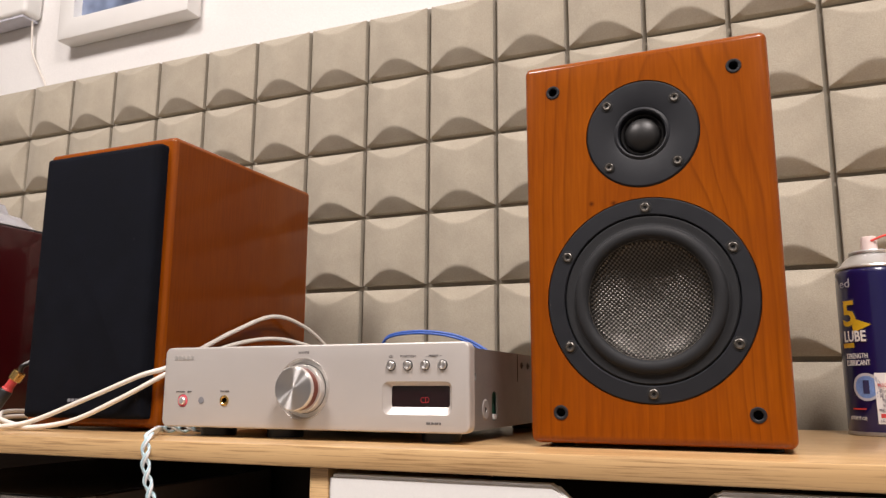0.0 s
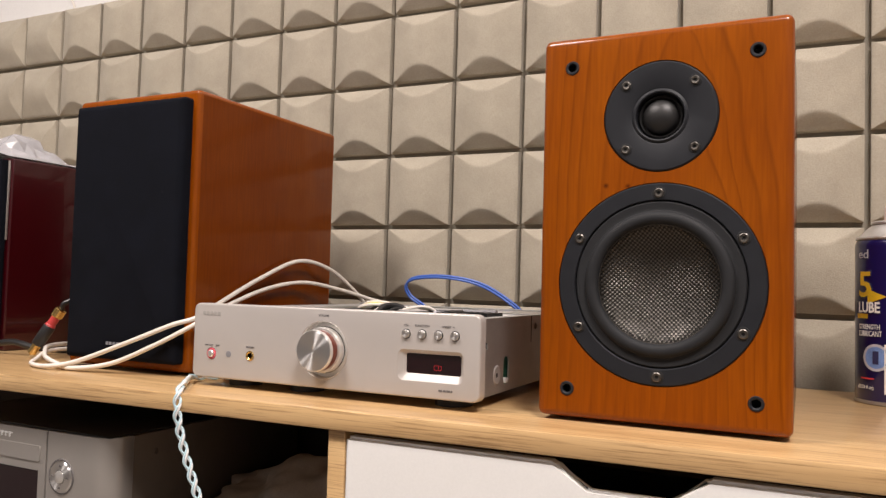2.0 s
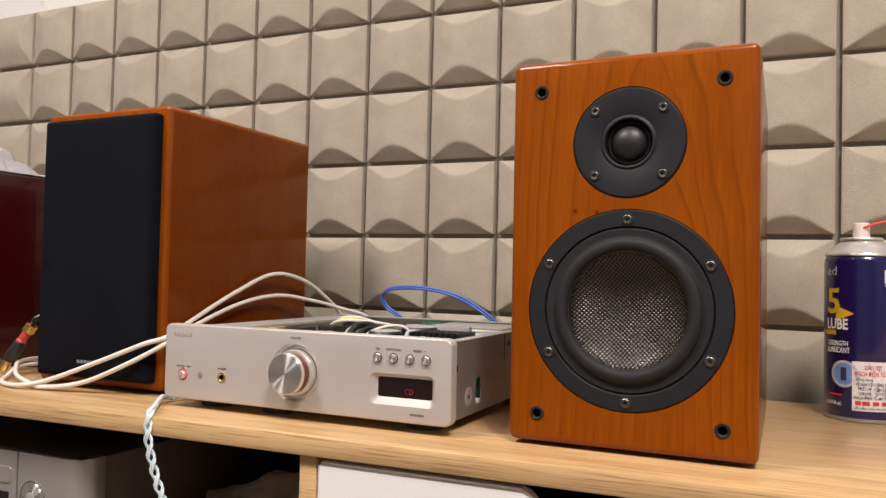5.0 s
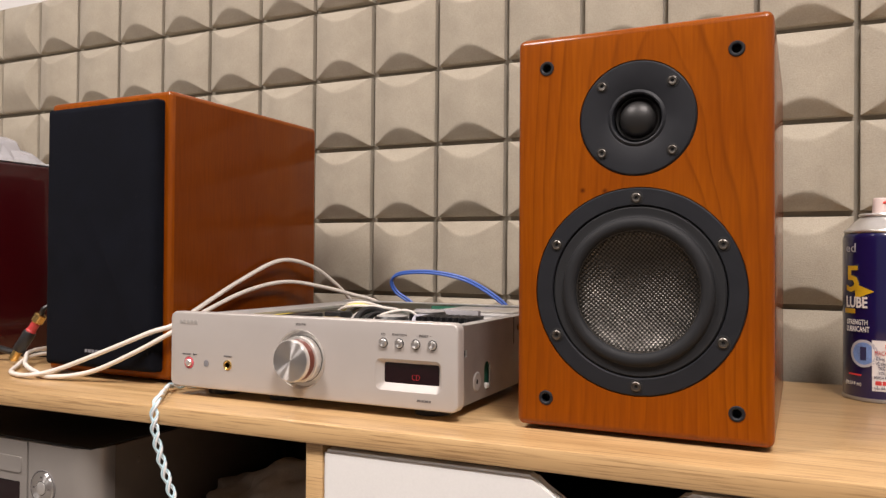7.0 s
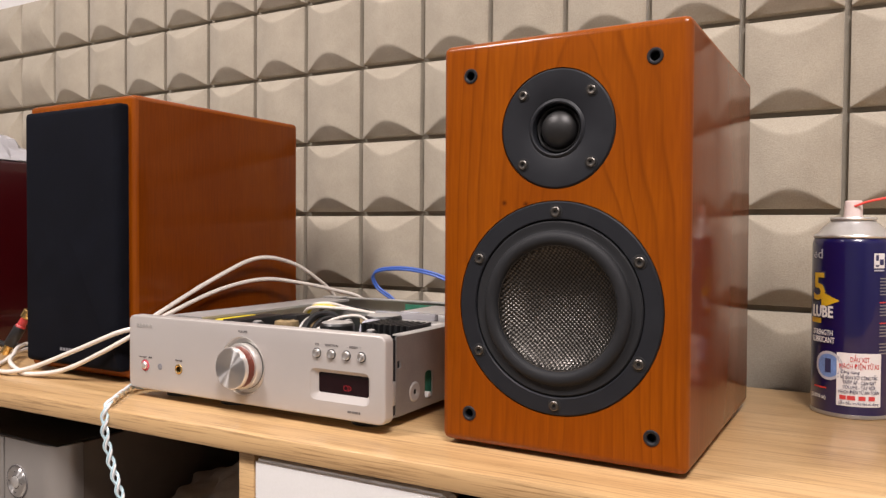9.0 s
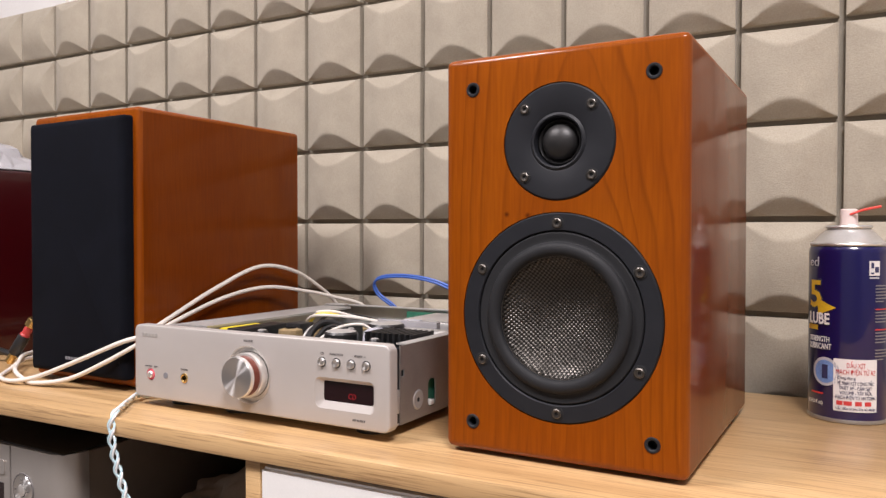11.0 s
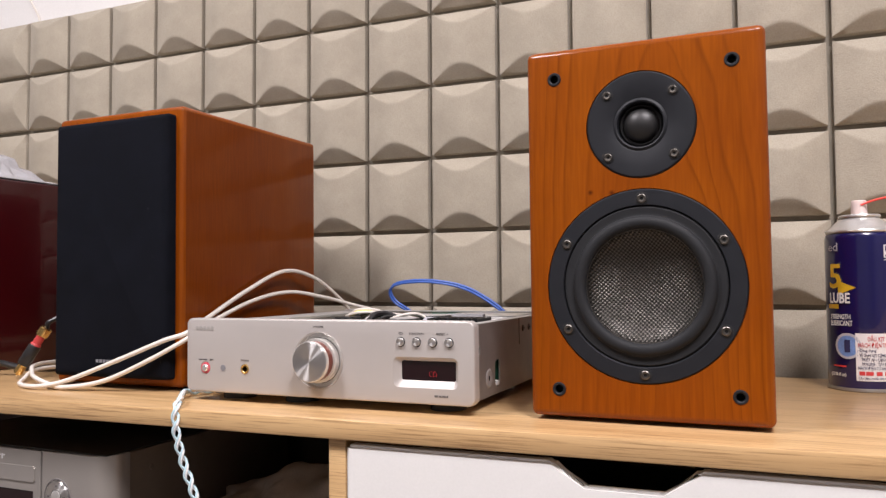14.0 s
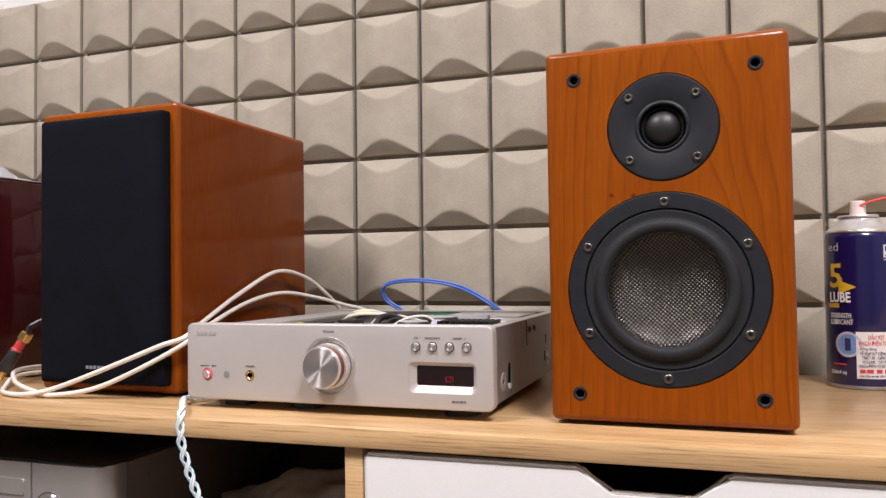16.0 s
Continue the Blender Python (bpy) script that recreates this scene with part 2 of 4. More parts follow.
M_TURNED = brushed("turned_aluminium", (0.86, 0.85, 0.84), 0.34)
M_BAND = mottled("copper_band", (0.17, 0.038, 0.022), 0.4, 0.2, vary=0.15)
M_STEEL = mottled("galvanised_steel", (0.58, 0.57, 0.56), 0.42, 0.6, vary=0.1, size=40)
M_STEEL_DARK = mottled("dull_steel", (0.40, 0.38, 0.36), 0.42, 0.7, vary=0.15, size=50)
M_BLACK = mottled("black_plastic", (0.014, 0.014, 0.015), 0.4, vary=0.2)
M_GLASS_BLACK = mottled("display_window", (0.012, 0.003, 0.004), 0.12, vary=0.1, coat=0.5)
M_INK = mottled("grey_print", (0.13, 0.12, 0.118), 0.6)
M_INK_SOFT = mottled("embossed_mark", (0.42, 0.40, 0.38), 0.3, 0.2)
M_INK_WHITE = mottled("white_print", (0.75, 0.75, 0.75), 0.5)
M_RED_LIGHT = plain_emit("red_segments", (0.5, 0.02, 0.03), 0.028)
M_RED_RING = mottled("red_ring", (0.78, 0.13, 0.17), 0.35)
M_GOLD = mottled("gold_plate", (0.75, 0.52, 0.2), 0.25, 1.0, vary=0.1)
M_GREY = mottled("grey_lens", (0.22, 0.22, 0.24), 0.4)
M_PCB = mottled("green_board", (0.03, 0.16, 0.10), 0.5, vary=0.4, size=150)
M_PCB_TAN = mottled("tan_board", (0.28, 0.2, 0.1), 0.6, vary=0.3, size=200)
M_YELLOW = mottled("yellow_tape", (0.75, 0.6, 0.03), 0.45)
M_WHITE_CABLE = mottled("white_cable_jacket", (0.74, 0.69, 0.63), 0.45, vary=0.05, size=40)
M_BLUE_CABLE = mottled("blue_cable_jacket", (0.04, 0.115, 0.44), 0.4, vary=0.1)
M_BRAID_WHITE = mottled("braid_white", (0.78, 0.78, 0.78), 0.35, vary=0.06, coat=0.5)
M_BRAID_TEAL = mottled("braid_teal", (0.50, 0.68, 0.74), 0.35, vary=0.1, coat=0.5)
M_BURGUNDY = mottled("burgundy_gloss", (0.034, 0.0005, 0.0026), 0.3, vary=0.15, size=10, coat=0.55, coat_rough=0.03, spec=0.3)
M_RECEIVER = mottled("grey_aluminium", (0.46, 0.432, 0.405), 0.34, 0.6, vary=0.04, size=30, fine=1500)
M_RECEIVER_SIDE = mottled("receiver_case", (0.19, 0.155, 0.125), 0.5, 0.2, vary=0.1)
M_RED = mottled("red_sleeve", (0.5, 0.05, 0.05), 0.45)
M_CAN = mottled("blue_can_print", (0.0058, 0.0048, 0.074), 0.3, 0.0, vary=0.1, size=20, coat=1.0, coat_rough=0.06, spec=0.3)
M_TIN = mottled("bare_tin", (0.72, 0.71, 0.70), 0.3, 0.7, vary=0.08)
M_NOZZLE = mottled("pink_white_plastic", (0.8, 0.66, 0.62), 0.4, vary=0.04)
M_STRAW = mottled("red_straw", (0.8, 0.08, 0.06), 0.4)
M_STICKER = mottled("white_paper", (0.8, 0.78, 0.78), 0.6, vary=0.03)
M_STICKER_RED = mottled("red_print", (0.62, 0.05, 0.05), 0.6)
M_STICKER_NAVY = mottled("navy_print", (0.03, 0.03, 0.10), 0.6)
M_LABEL_YELLOW = mottled("yellow_print", (0.72, 0.45, 0.02), 0.4)
M_LABEL_BLUE = mottled("pale_blue_print", (0.18, 0.3, 0.62), 0.4, vary=0.3, size=150)
M_LABEL_GREY = mottled("grey_label", (0.5, 0.5, 0.56), 0.4)
M_BAG = mottled("thin_plastic", (0.52, 0.51, 0.53), 0.2, vary=0.08, coat=0.4)
M_BAG.node_tree.nodes["Principled BSDF"].inputs["Transmission Weight"].default_value = 0.35
M_BAG.node_tree.nodes["Principled BSDF"].inputs["IOR"].default_value = 1.1
M_FABRIC = mottled("dark_bag_fabric", (0.38, 0.335, 0.295), 0.55, vary=0.3, size=30)
M_SCREEN = mottled("picture_print", (0.19, 0.24, 0.36), 0.3, vary=0.8, size=9, fine=20)


# ---- mesh helpers ----
def part(name, bm, material, parent=None, label="", smooth=True, angle=32):
    me = bpy.data.meshes.new(name)
    bmesh.ops.recalc_face_normals(bm, faces=bm.faces)
    if smooth:
        lim = radians(angle)
        for f in bm.faces:
            f.smooth = True
        for e in bm.edges:
            if len(e.link_faces) == 2 and e.calc_face_angle(0) > lim:
                e.smooth = False
    bm.to_mesh(me)
    bm.free()
    me.materials.append(material)
    ob = new(name, me)
    if parent:
        ob.parent = parent
    if label:
        ob["label"] = label
    return ob


def thing(name, x, y, z, label, category, group="", rz=0.0):
    ob = new(name)
    ob.matrix_basis = pose(x, y, z, 0, 0, rz)
    return tagged(ob, label, category, group)


def structure(ob, label="", category=""):
    return tagged(ob, label, category, kind="structure")


def box(bm, x0, x1, y0, y1, z0, z1, bevel=0.0, seg=2):
    r = bmesh.ops.create_cube(bm, size=1)
    vs = r["verts"]
    for v in vs:
        v.co = Vector(((x0 + x1) / 2 + v.co.x * (x1 - x0), (y0 + y1) / 2 + v.co.y * (y1 - y0), (z0 + z1) / 2 + v.co.z * (z1 - z0)))
    if bevel:
        es = {e for v in vs for e in v.link_edges}
        bmesh.ops.bevel(bm, geom=list(es), offset=bevel, segments=seg, profile=0.5, affect="EDGES", clamp_overlap=True)
    return bm


def new_box(*a, **k):
    return box(bmesh.new(), *a, **k)


AXIS = {"x": Matrix.Rotation(radians(90), 4, "Y"), "y": Matrix.Rotation(radians(90), 4, "X"), "z": Matrix.Identity(4)}


def lathe(bm, profile, centre=(0, 0, 0), axis="z", seg=48):
    """Turns (radius, height) pairs round an axis; heights on axis y run towards the viewer (-y)."""
    m = Matrix.Translation(centre) @ AXIS[axis]
    rings = []
    for r, h in profile:
        if r < 1e-6:
            rings.append([bm.verts.new(m @ Vector((0, 0, h)))])
        else:
            rings.append([bm.verts.new(m @ Vector((r * math.cos(2 * math.pi * k / seg), r * math.sin(2 * math.pi * k / seg), h))) for k in range(seg)])
    for a, b in zip(rings, rings[1:]):
        for k in range(seg):
            n = (k + 1) % seg
            if len(a) == 1 and len(b) > 1:
                bm.faces.new((a[0], b[k], b[n]))
            elif len(b) == 1 and len(a) > 1:
                bm.faces.new((a[k], a[n], b[0]))
            elif len(a) > 1:
                bm.faces.new((a[k], a[n], b[n], b[k]))
    return bm


def turned(*a, **k):
    return lathe(bmesh.new(), *a, **k)


def smooth_path(points, steps=8):
    pts = [Vector(p) for p in points]
    pts = [pts[0] * 2 - pts[1]] + pts + [pts[-1] * 2 - pts[-2]]
    out = []
    for a, b, c, d in zip(pts, pts[1:], pts[2:], pts[3:]):
        for k in range(steps):
            t = k / steps
            out.append(0.5 * (2 * b + (c - a) * t + (2 * a - 5 * b + 4 * c - d) * t * t + (3 * b - a - 3 * c + d) * t ** 3))
    out.append(pts[-2])
    return out


def sweep(bm, path, radius, seg=10):
    """A round tube with closed ends along a list of points."""
    n = len(path)
    up = Vector((0.13, 0.21, 0.97)).normalized()
    rings = []
    for k, p in enumerate(path):
        d = (path[min(k + 1, n - 1)] - path[max(k - 1, 0)]).normalized()
        side = d.cross(up)
        if side.length < 1e-4:
            side = d.orthogonal()
        side.normalize()
        up = side.cross(d).normalized()
        r = radius(k / (n - 1)) if callable(radius) else radius
        rings.append([bm.verts.new(p + (side * math.cos(2 * math.pi * j / seg) + up * math.sin(2 * math.pi * j / seg)) * r) for j in range(seg)])
    for a, b in zip(rings, rings[1:]):
        for j in range(seg):
            bm.faces.new((a[j], a[(j + 1) % seg], b[(j + 1) % seg], b[j]))
    bm.faces.new(rings[0])
    bm.faces.new(rings[-1])
    return bm


def tube(points, radius, steps=8, seg=10):
    return sweep(bmesh.new(), smooth_path(points, steps), radius, seg)


def prism(bm, outline, y0, y1):
    """Extrudes an outline of (x, z) pairs from y0 to y1."""
    a = [bm.verts.new((x, y0, z)) for x, z in outline]
    b = [bm.verts.new((x, y1, z)) for x, z in outline]
    bm.faces.new(a)
    bm.faces.new(b[::-1])
    for k in range(len(a)):
        n = (k + 1) % len(a)
        bm.faces.new((a[k], b[k], b[n], a[n]))
    return bm


def round_rect(x0, x1, z0, z1, r, seg=6):
    pts = []
    for cx, cz, s in ((x1 - r, z1 - r, 0), (x0 + r, z1 - r, 90), (x0 + r, z0 + r, 180), (x1 - r, z0 + r, 270)):
        for k in range(seg + 1):
            t = radians(s + 90 * k / seg)
            pts.append((cx + r * math.cos(t), cz + r * math.sin(t)))
    return pts


def carve(bm, cutters):
    """The mesh with each cutter taken out of it."""
    me = bpy.data.meshes.new("carve")
    bmesh.ops.recalc_face_normals(bm, faces=bm.faces)
    bm.to_mesh(me)
    bm.free()
    ob = new("carve", me)
    made = []
    for c in cutters:
        bmesh.ops.recalc_face_normals(c, faces=c.faces)
        cm = bpy.data.meshes.new("cutter")
        c.to_mesh(cm)
        c.free()
        co = new("cutter", cm)
        mod = ob.modifiers.new("cut", "BOOLEAN")
        mod.object, mod.operation, mod.solver = co, "DIFFERENCE", "EXACT"
        made.append((co, cm))
    out = bmesh.new()
    bpy.context.view_layer.update()
    dg = bpy.context.evaluated_depsgraph_get()
    ev = ob.evaluated_get(dg)
    tmp = bpy.data.meshes.new_from_object(ev)
    out.from_mesh(tmp)
    bpy.data.objects.remove(ob)
    for co, cm in made:
        bpy.data.objects.remove(co)
        bpy.data.meshes.remove(cm)
    bpy.data.meshes.remove(me)
    bpy.data.meshes.remove(tmp)
    return out


def lettering(text, height, depth=0.0002, bold=0.0, width=None):
    """Letters as a thin solid in the x-z plane, centred, facing -y; capitals stand about `height` high."""
    cu = bpy.data.curves.new("letters", "FONT")
    cu.body, cu.size, cu.extrude, cu.offset = text, height / 0.7, depth, bold
    cu.align_x, cu.align_y, cu.resolution_u = "CENTER", "CENTER", 2
    ob = new("letters", cu)
    bpy.context.view_layer.update()
    me = bpy.data.meshes.new_from_object(ob.evaluated_get(bpy.context.evaluated_depsgraph_get()))
    bm = bmesh.new()
    bm.from_mesh(me)
    bpy.data.objects.remove(ob)
    bpy.data.curves.remove(cu)
    bpy.data.meshes.remove(me)
    s = 1.0
    if width and bm.verts:
        xs = [v.co.x for v in bm.verts]
        s = width / (max(xs) - min(xs))
    for v in bm.verts:
        v.co = Vector((v.co.x * s, -v.co.z, v.co.y))
    return bm


def moved(bm, x=0, y=0, z=0):
    bmesh.ops.translate(bm, vec=(x, y, z), verts=bm.verts)
    return bm


def wrapped(bm, radius, angle, z):
    """Bends a flat piece in the x-z plane round an upright cylinder; angle 0 faces -y."""
    for v in bm.verts:
        a = angle + v.co.x / radius
        r = radius - v.co.y
        v.co = Vector((r * math.sin(a), -r * math.cos(a), v.co.z + z))
    return bm


def sheet(width, height, thick=0.0003, nx=14, nz=1):
    """A thin card in the x-z plane, divided so that it can be bent."""
    bm = bmesh.new()
    grid = [[[bm.verts.new((width * (i / nx - 0.5), -t, height * (k / nz - 0.5))) for k in range(nz + 1)] for i in range(nx + 1)] for t in (0, thick)]
    for i in range(nx):
        for k in range(nz):
            bm.faces.new([grid[1][i][k], grid[1][i + 1][k], grid[1][i + 1][k + 1], grid[1][i][k + 1]])
            bm.faces.new([grid[0][i][k], grid[0][i][k + 1], grid[0][i + 1][k + 1], grid[0][i + 1][k]])
    return bm


# ---- room ----
DESK = 0.758
WALL_Y = 1.072
X0, X1, Y0 = -2.6, 1.7, -2.2
structure(part("floor", new_box(X0 - 0.1, X1 + 0.1, Y0 - 0.1, WALL_Y + 0.1, -0.1, 0), M_FLOOR), "unseen floor of the listening room, dark to cut bounce light", "floor")
structure(part("ceiling", new_box(X0 - 0.1, X1 + 0.1, Y0 - 0.1, WALL_Y + 0.1, CEIL, CEIL + 0.1), M_CEIL), "plain white painted ceiling", "ceiling")
structure(part("wall_north", new_box(X0 - 0.1, X1 + 0.1, WALL_Y, WALL_Y + 0.1, 0, CEIL), M_WALL), "white painted wall behind the acoustic foam", "wall")
# the next three walls are out of view, added to close and dim the room
structure(part("wall_south", new_box(X0 - 0.1, X1 + 0.1, Y0 - 0.1, Y0, 0, CEIL), M_ROOM_DIM), "unseen closing wall, dark taupe to cut bounce light", "wall")
structure(part("wall_west", new_box(X0 - 0.1, X0, Y0, WALL_Y, 0, CEIL), M_ROOM_DIM), "unseen closing wall, dark taupe to cut bounce light", "wall")
structure(part("wall_east", new_box(X1, X1 + 0.1, Y0, WALL_Y, 0, CEIL), M_ROOM_DIM), "unseen closing wall, dark taupe to cut bounce light", "wall")
M_LAMP = plain_emit("lamp_diffuser", (1.0, 0.92, 0.82), 3.0)
for lx, ly, lsx, lsy, lw in LAMPS:
    lamp = thing("ceiling_light", lx, ly, CEIL, "square white ceiling light panel with a glowing diffuser", "ceiling light", "ceiling lights")
    bm = new_box(-lsx / 2 - 0.02, lsx / 2 + 0.02, -lsy / 2 - 0.02, lsy / 2 + 0.02, -0.03, 0, bevel=0.004)
    part("frame", bm, M_WHITE, lamp)
    part("diffuser", new_box(-lsx / 2, lsx / 2, -lsy / 2, lsy / 2, -0.036, -0.0305), M_LAMP, lamp)

# ---- desk ----
DESK_F, DESK_B = 0.5415, 0.945
desk = thing("media_cabinet", 0, 0, 0, "pale oak media cabinet with a white drawer and open bay", "cabinet")
part("worktop", new_box(-1.75, 1.1, DESK_F, DESK_B, DESK - 0.0165, DESK, bevel=0.0016), M_OAK, desk, "pale oak laminate worktop")
part("partition", new_box(-0.334, -0.318, 0.5475, 0.929, 0.10, DESK - 0.017, bevel=0.0008), M_OAK, desk)
part("side_panel", new_box(-1.75, -1.734, 0.53, 0.929, 0.0, DESK - 0.017, bevel=0.0008), M_OAK, desk)
part("side_panel", new_box(1.084, 1.1, 0.53, 0.929, 0.0, DESK - 0.017, bevel=0.0008), M_OAK, desk)
part("back_panel", new_box(-1.733, 1.083, 0.930, 0.941, 0.1, DESK - 0.017), M_BOARD, desk, "dark back board")
part("shelf", new_box(-1.733, -0.335, 0.56, 0.929, 0.56, 0.578, bevel=0.0008), M_BOARD, desk, "dark inner shelf")
part("bottom_board", new_box(-1.733, 1.083, 0.54, 0.929, 0.08, 0.098, bevel=0.0008), M_OAK, desk)
drawer_out = [(-0.3165, 0.56), (0.30, 0.56), (0.30, 0.7375), (-0.036, 0.7375), (-0.060, 0.7155), (-0.118, 0.7155), (-0.141, 0.7370), (-0.3165, 0.7370)]
bm = prism(bmesh.new(), drawer_out, 0.5455, 0.5600)
bmesh.ops.bevel(bm, geom=[e for e in bm.edges], offset=0.0028, segments=3, affect="EDGES", clamp_overlap=True)
drawer = part("drawer", bm, M_WHITE, desk, "white lacquered drawer front with a notched grip")
bm = bmesh.new()
box(bm, -0.31, 0.29, 0.562, 0.90, 0.575, 0.585)
box(bm, -0.31, -0.30, 0.562, 0.90, 0.585, 0.70)
box(bm, 0.28, 0.29, 0.562, 0.90, 0.585, 0.70)
box(bm, -0.2995, 0.2795, 0.5625, 0.5720, 0.5855, 0.7150)
part("drawer_box", bm, M_OAK, drawer)
kit = part("dark_box", new_box(-0.20, 0.02, 0.60, 0.76, 0.5855, 0.690, bevel=0.006), M_BLACK)
tagged(kit, "dark plastic box lying inside the drawer", "box")

# the cabinet stands a little askew to the wall
PIVOT = Vector((-0.20, 0.5415, 0))
desk.matrix_basis = Matrix.Translation(PIVOT) @ Matrix.Rotation(radians(1.3), 4, "Z") @ Matrix.Translation(-PIVOT)

# ---- loudspeakers ----
SP_W, SP_D, SP_H = 0.186, 0.262, 0.305


def hex_screw(name, x, z, y, parent, r=0.0040):
    """A socket-head screw sunk in a dark ring, facing -y."""
    ob = part(name, turned([(0, 0.0002), (r * 0.36, 0.0002), (r * 0.36, 0.0014), (r * 0.72, 0.0017), (r * 0.9, 0.0012), (r * 0.9, 0.0002)], (x, y, z), "y", 20), M_SCREW, parent, "steel socket screw")
    part("screw_well", turned([(r * 0.86, 0.0004), (r * 1.24, 0.0004), (r * 1.30, 0.0001)], (x, y, z), "y", 20), M_HOLE, ob)
    part("socket", turned([(0, 0.0006), (r * 0.34, 0.0006)], (x, y, z), "y", 6), M_HOLE, ob)
    return ob


def cabinet_body(sp, holes, height=SP_H):
    bm = new_box(-SP_W / 2, SP_W / 2, 0, SP_D, 0.0025, height, bevel=0.0055, seg=4)
    cuts = [turned([(0, -depth), (r, -depth), (r, 0.02), (0, 0.02)], (x, 0, z), "y", 48) for x, z, r, depth in holes]
    if cuts:
        bm = carve(bm, cuts)
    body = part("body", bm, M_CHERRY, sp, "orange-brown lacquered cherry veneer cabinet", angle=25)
    body.data.materials.append(M_CHERRY_SIDE_SHADED)
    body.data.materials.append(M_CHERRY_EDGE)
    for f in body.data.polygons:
        # sides, top and bottom get the veneer with shade in its colour
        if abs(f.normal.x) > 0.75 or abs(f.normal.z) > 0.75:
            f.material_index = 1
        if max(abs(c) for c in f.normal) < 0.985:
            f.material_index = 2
    for sx in (-1, 1):
        for fy in (0.03, SP_D - 0.03):
            part("foot", turned([(0, 0), (0.009, 0), (0.009, 0.004), (0, 0.004)], (sx * 0.075, fy, -0.0008), "z", 20), M_RUBBER, sp)


def open_speaker():
    sp = thing("loudspeaker", -0.0785, 0.597, DESK + 0.0008, "cherry veneer bookshelf loudspeaker with bare drivers", "loudspeaker", "pair of loudspeakers")
    wz, tz, wr, tr = 0.1084, 0.2365, 0.0765, 0.0425
    pins = [(sx * 0.069, z) for sx in (-1, 1) for z in (0.025, 0.280)]
    cabinet_body(sp, [(0, wz, wr + 0.0007, 0.0040), (0, tz, tr + 0.0006, 0.0040), (0, wz, wr - 0.012, 0.06), (0, tz, 0.024, 0.03)] + [(x, z, 0.0042, 0.012) for x, z in pins])
    # woofer
    sunk = 0.0013
    woofer = part("woofer_frame", turned([(0.0636, -0.006), (0.0636, 0.0012), (0.0643, 0.0020), (wr - 0.0009, 0.0020), (wr, 0.0011), (wr, -0.0022), (0.066, -0.0022)], (0, sunk, wz), "y", 96), M_PLATE, sp, "matt dark grey cast driver frame")
    roll = [(0.0638, -0.0052), (0.0629, -0.0050), (0.0628, 0.0006), (0.0618, 0.0014), (0.0585, 0.0012), (0.0562, 0.0009), (0.0556, 0.0011)]
    for k in range(17):
        a = math.pi * k / 16
        roll.append((0.0503 + 0.0051 * math.cos(a), 0.0012 + 0.0046 * math.sin(a) ** 0.9))
    roll += [(0.0451, 0.0004), (0.0448, -0.0006)]
    part("surround", turned(roll, (0, sunk, wz), "y", 96), M_RUBBER, woofer, "soft black rubber roll")
    cone = [(0.0453, 0.0002)] + [(0.0450 * math.sin(radians(a)), -0.0002 - 0.0150 * (math.cos(radians(a)) ** 1.3)) for a in range(88, 3, -6)] + [(0, -0.0152)]
    part("cone", moved(turned(cone, (0, 0, 0), "y", 96), 0, sunk, wz), M_CONE, woofer, "silver woven glass-fibre cone", angle=80)
    part("cone_rim", turned([(0.0455, 0.0004), (0.0452, 0.0011), (0.0448, 0.0010), (0.0446, 0.0001)], (0, sunk, wz), "y", 96), M_SCREW, woofer)
    for x, z in ((0, 0.069), (0, -0.0695), (-0.0602, 0.0345), (0.0602, 0.0345), (-0.0602, -0.0345), (0.0602, -0.0345)):
        hex_screw("screw", x, wz + z, -0.0019 + sunk, sp)
    # tweeter
    plate = part("tweeter_plate", turned([(0.0168, -0.0075), (0.0176, -0.0040), (0.0178, 0.0006), (0.0182, 0.0022), (0.0192, 0.0026), (0.0204, 0.0020), (0.0212, 0.0014), (0.0222, 0.0019), (tr - 0.0012, 0.0018), (tr, 0.0008), (tr, -0.0022), (0.03, -0.0022)], (0, sunk, tz), "y", 72), M_PLATE, sp, "matt dark grey tweeter faceplate")
    dome = [(0.0174, -0.0050), (0.0168, -0.0026), (0.0158, -0.0020), (0.0148, -0.0030), (0.0140, -0.0052)] + [(0.0137 * math.cos(radians(a)), -0.0052 + 0.0098 * math.sin(radians(a))) for a in range(0, 90, 9)] + [(0, 0.0046)]
    part("dome", turned(dome, (0, sunk, tz), "y", 60), M_DOME, plate, "black silk dome", angle=60)
    for x in (-0.0256, 0.0256):
        for z in (-0.025, 0.025):
            hex_screw("screw", x, tz + z, -0.0018 + sunk, sp, 0.0037)
    for x, z in pins:
        part("grille_socket", turned([(0.0033, -0.010), (0.0033, 0.0003), (0.0040, 0.0008), (0.0051, 0.0008), (0.0056, 0.0002), (0.0056, -0.0004)], (x, 0, z), "y", 32), M_PLATE, sp, "dark rubber grille socket")
        part("socket_depth", turned([(0, -0.0085), (0.0036, -0.0085)], (x, 0, z), "y", 20), M_HOLE, sp)
    return sp


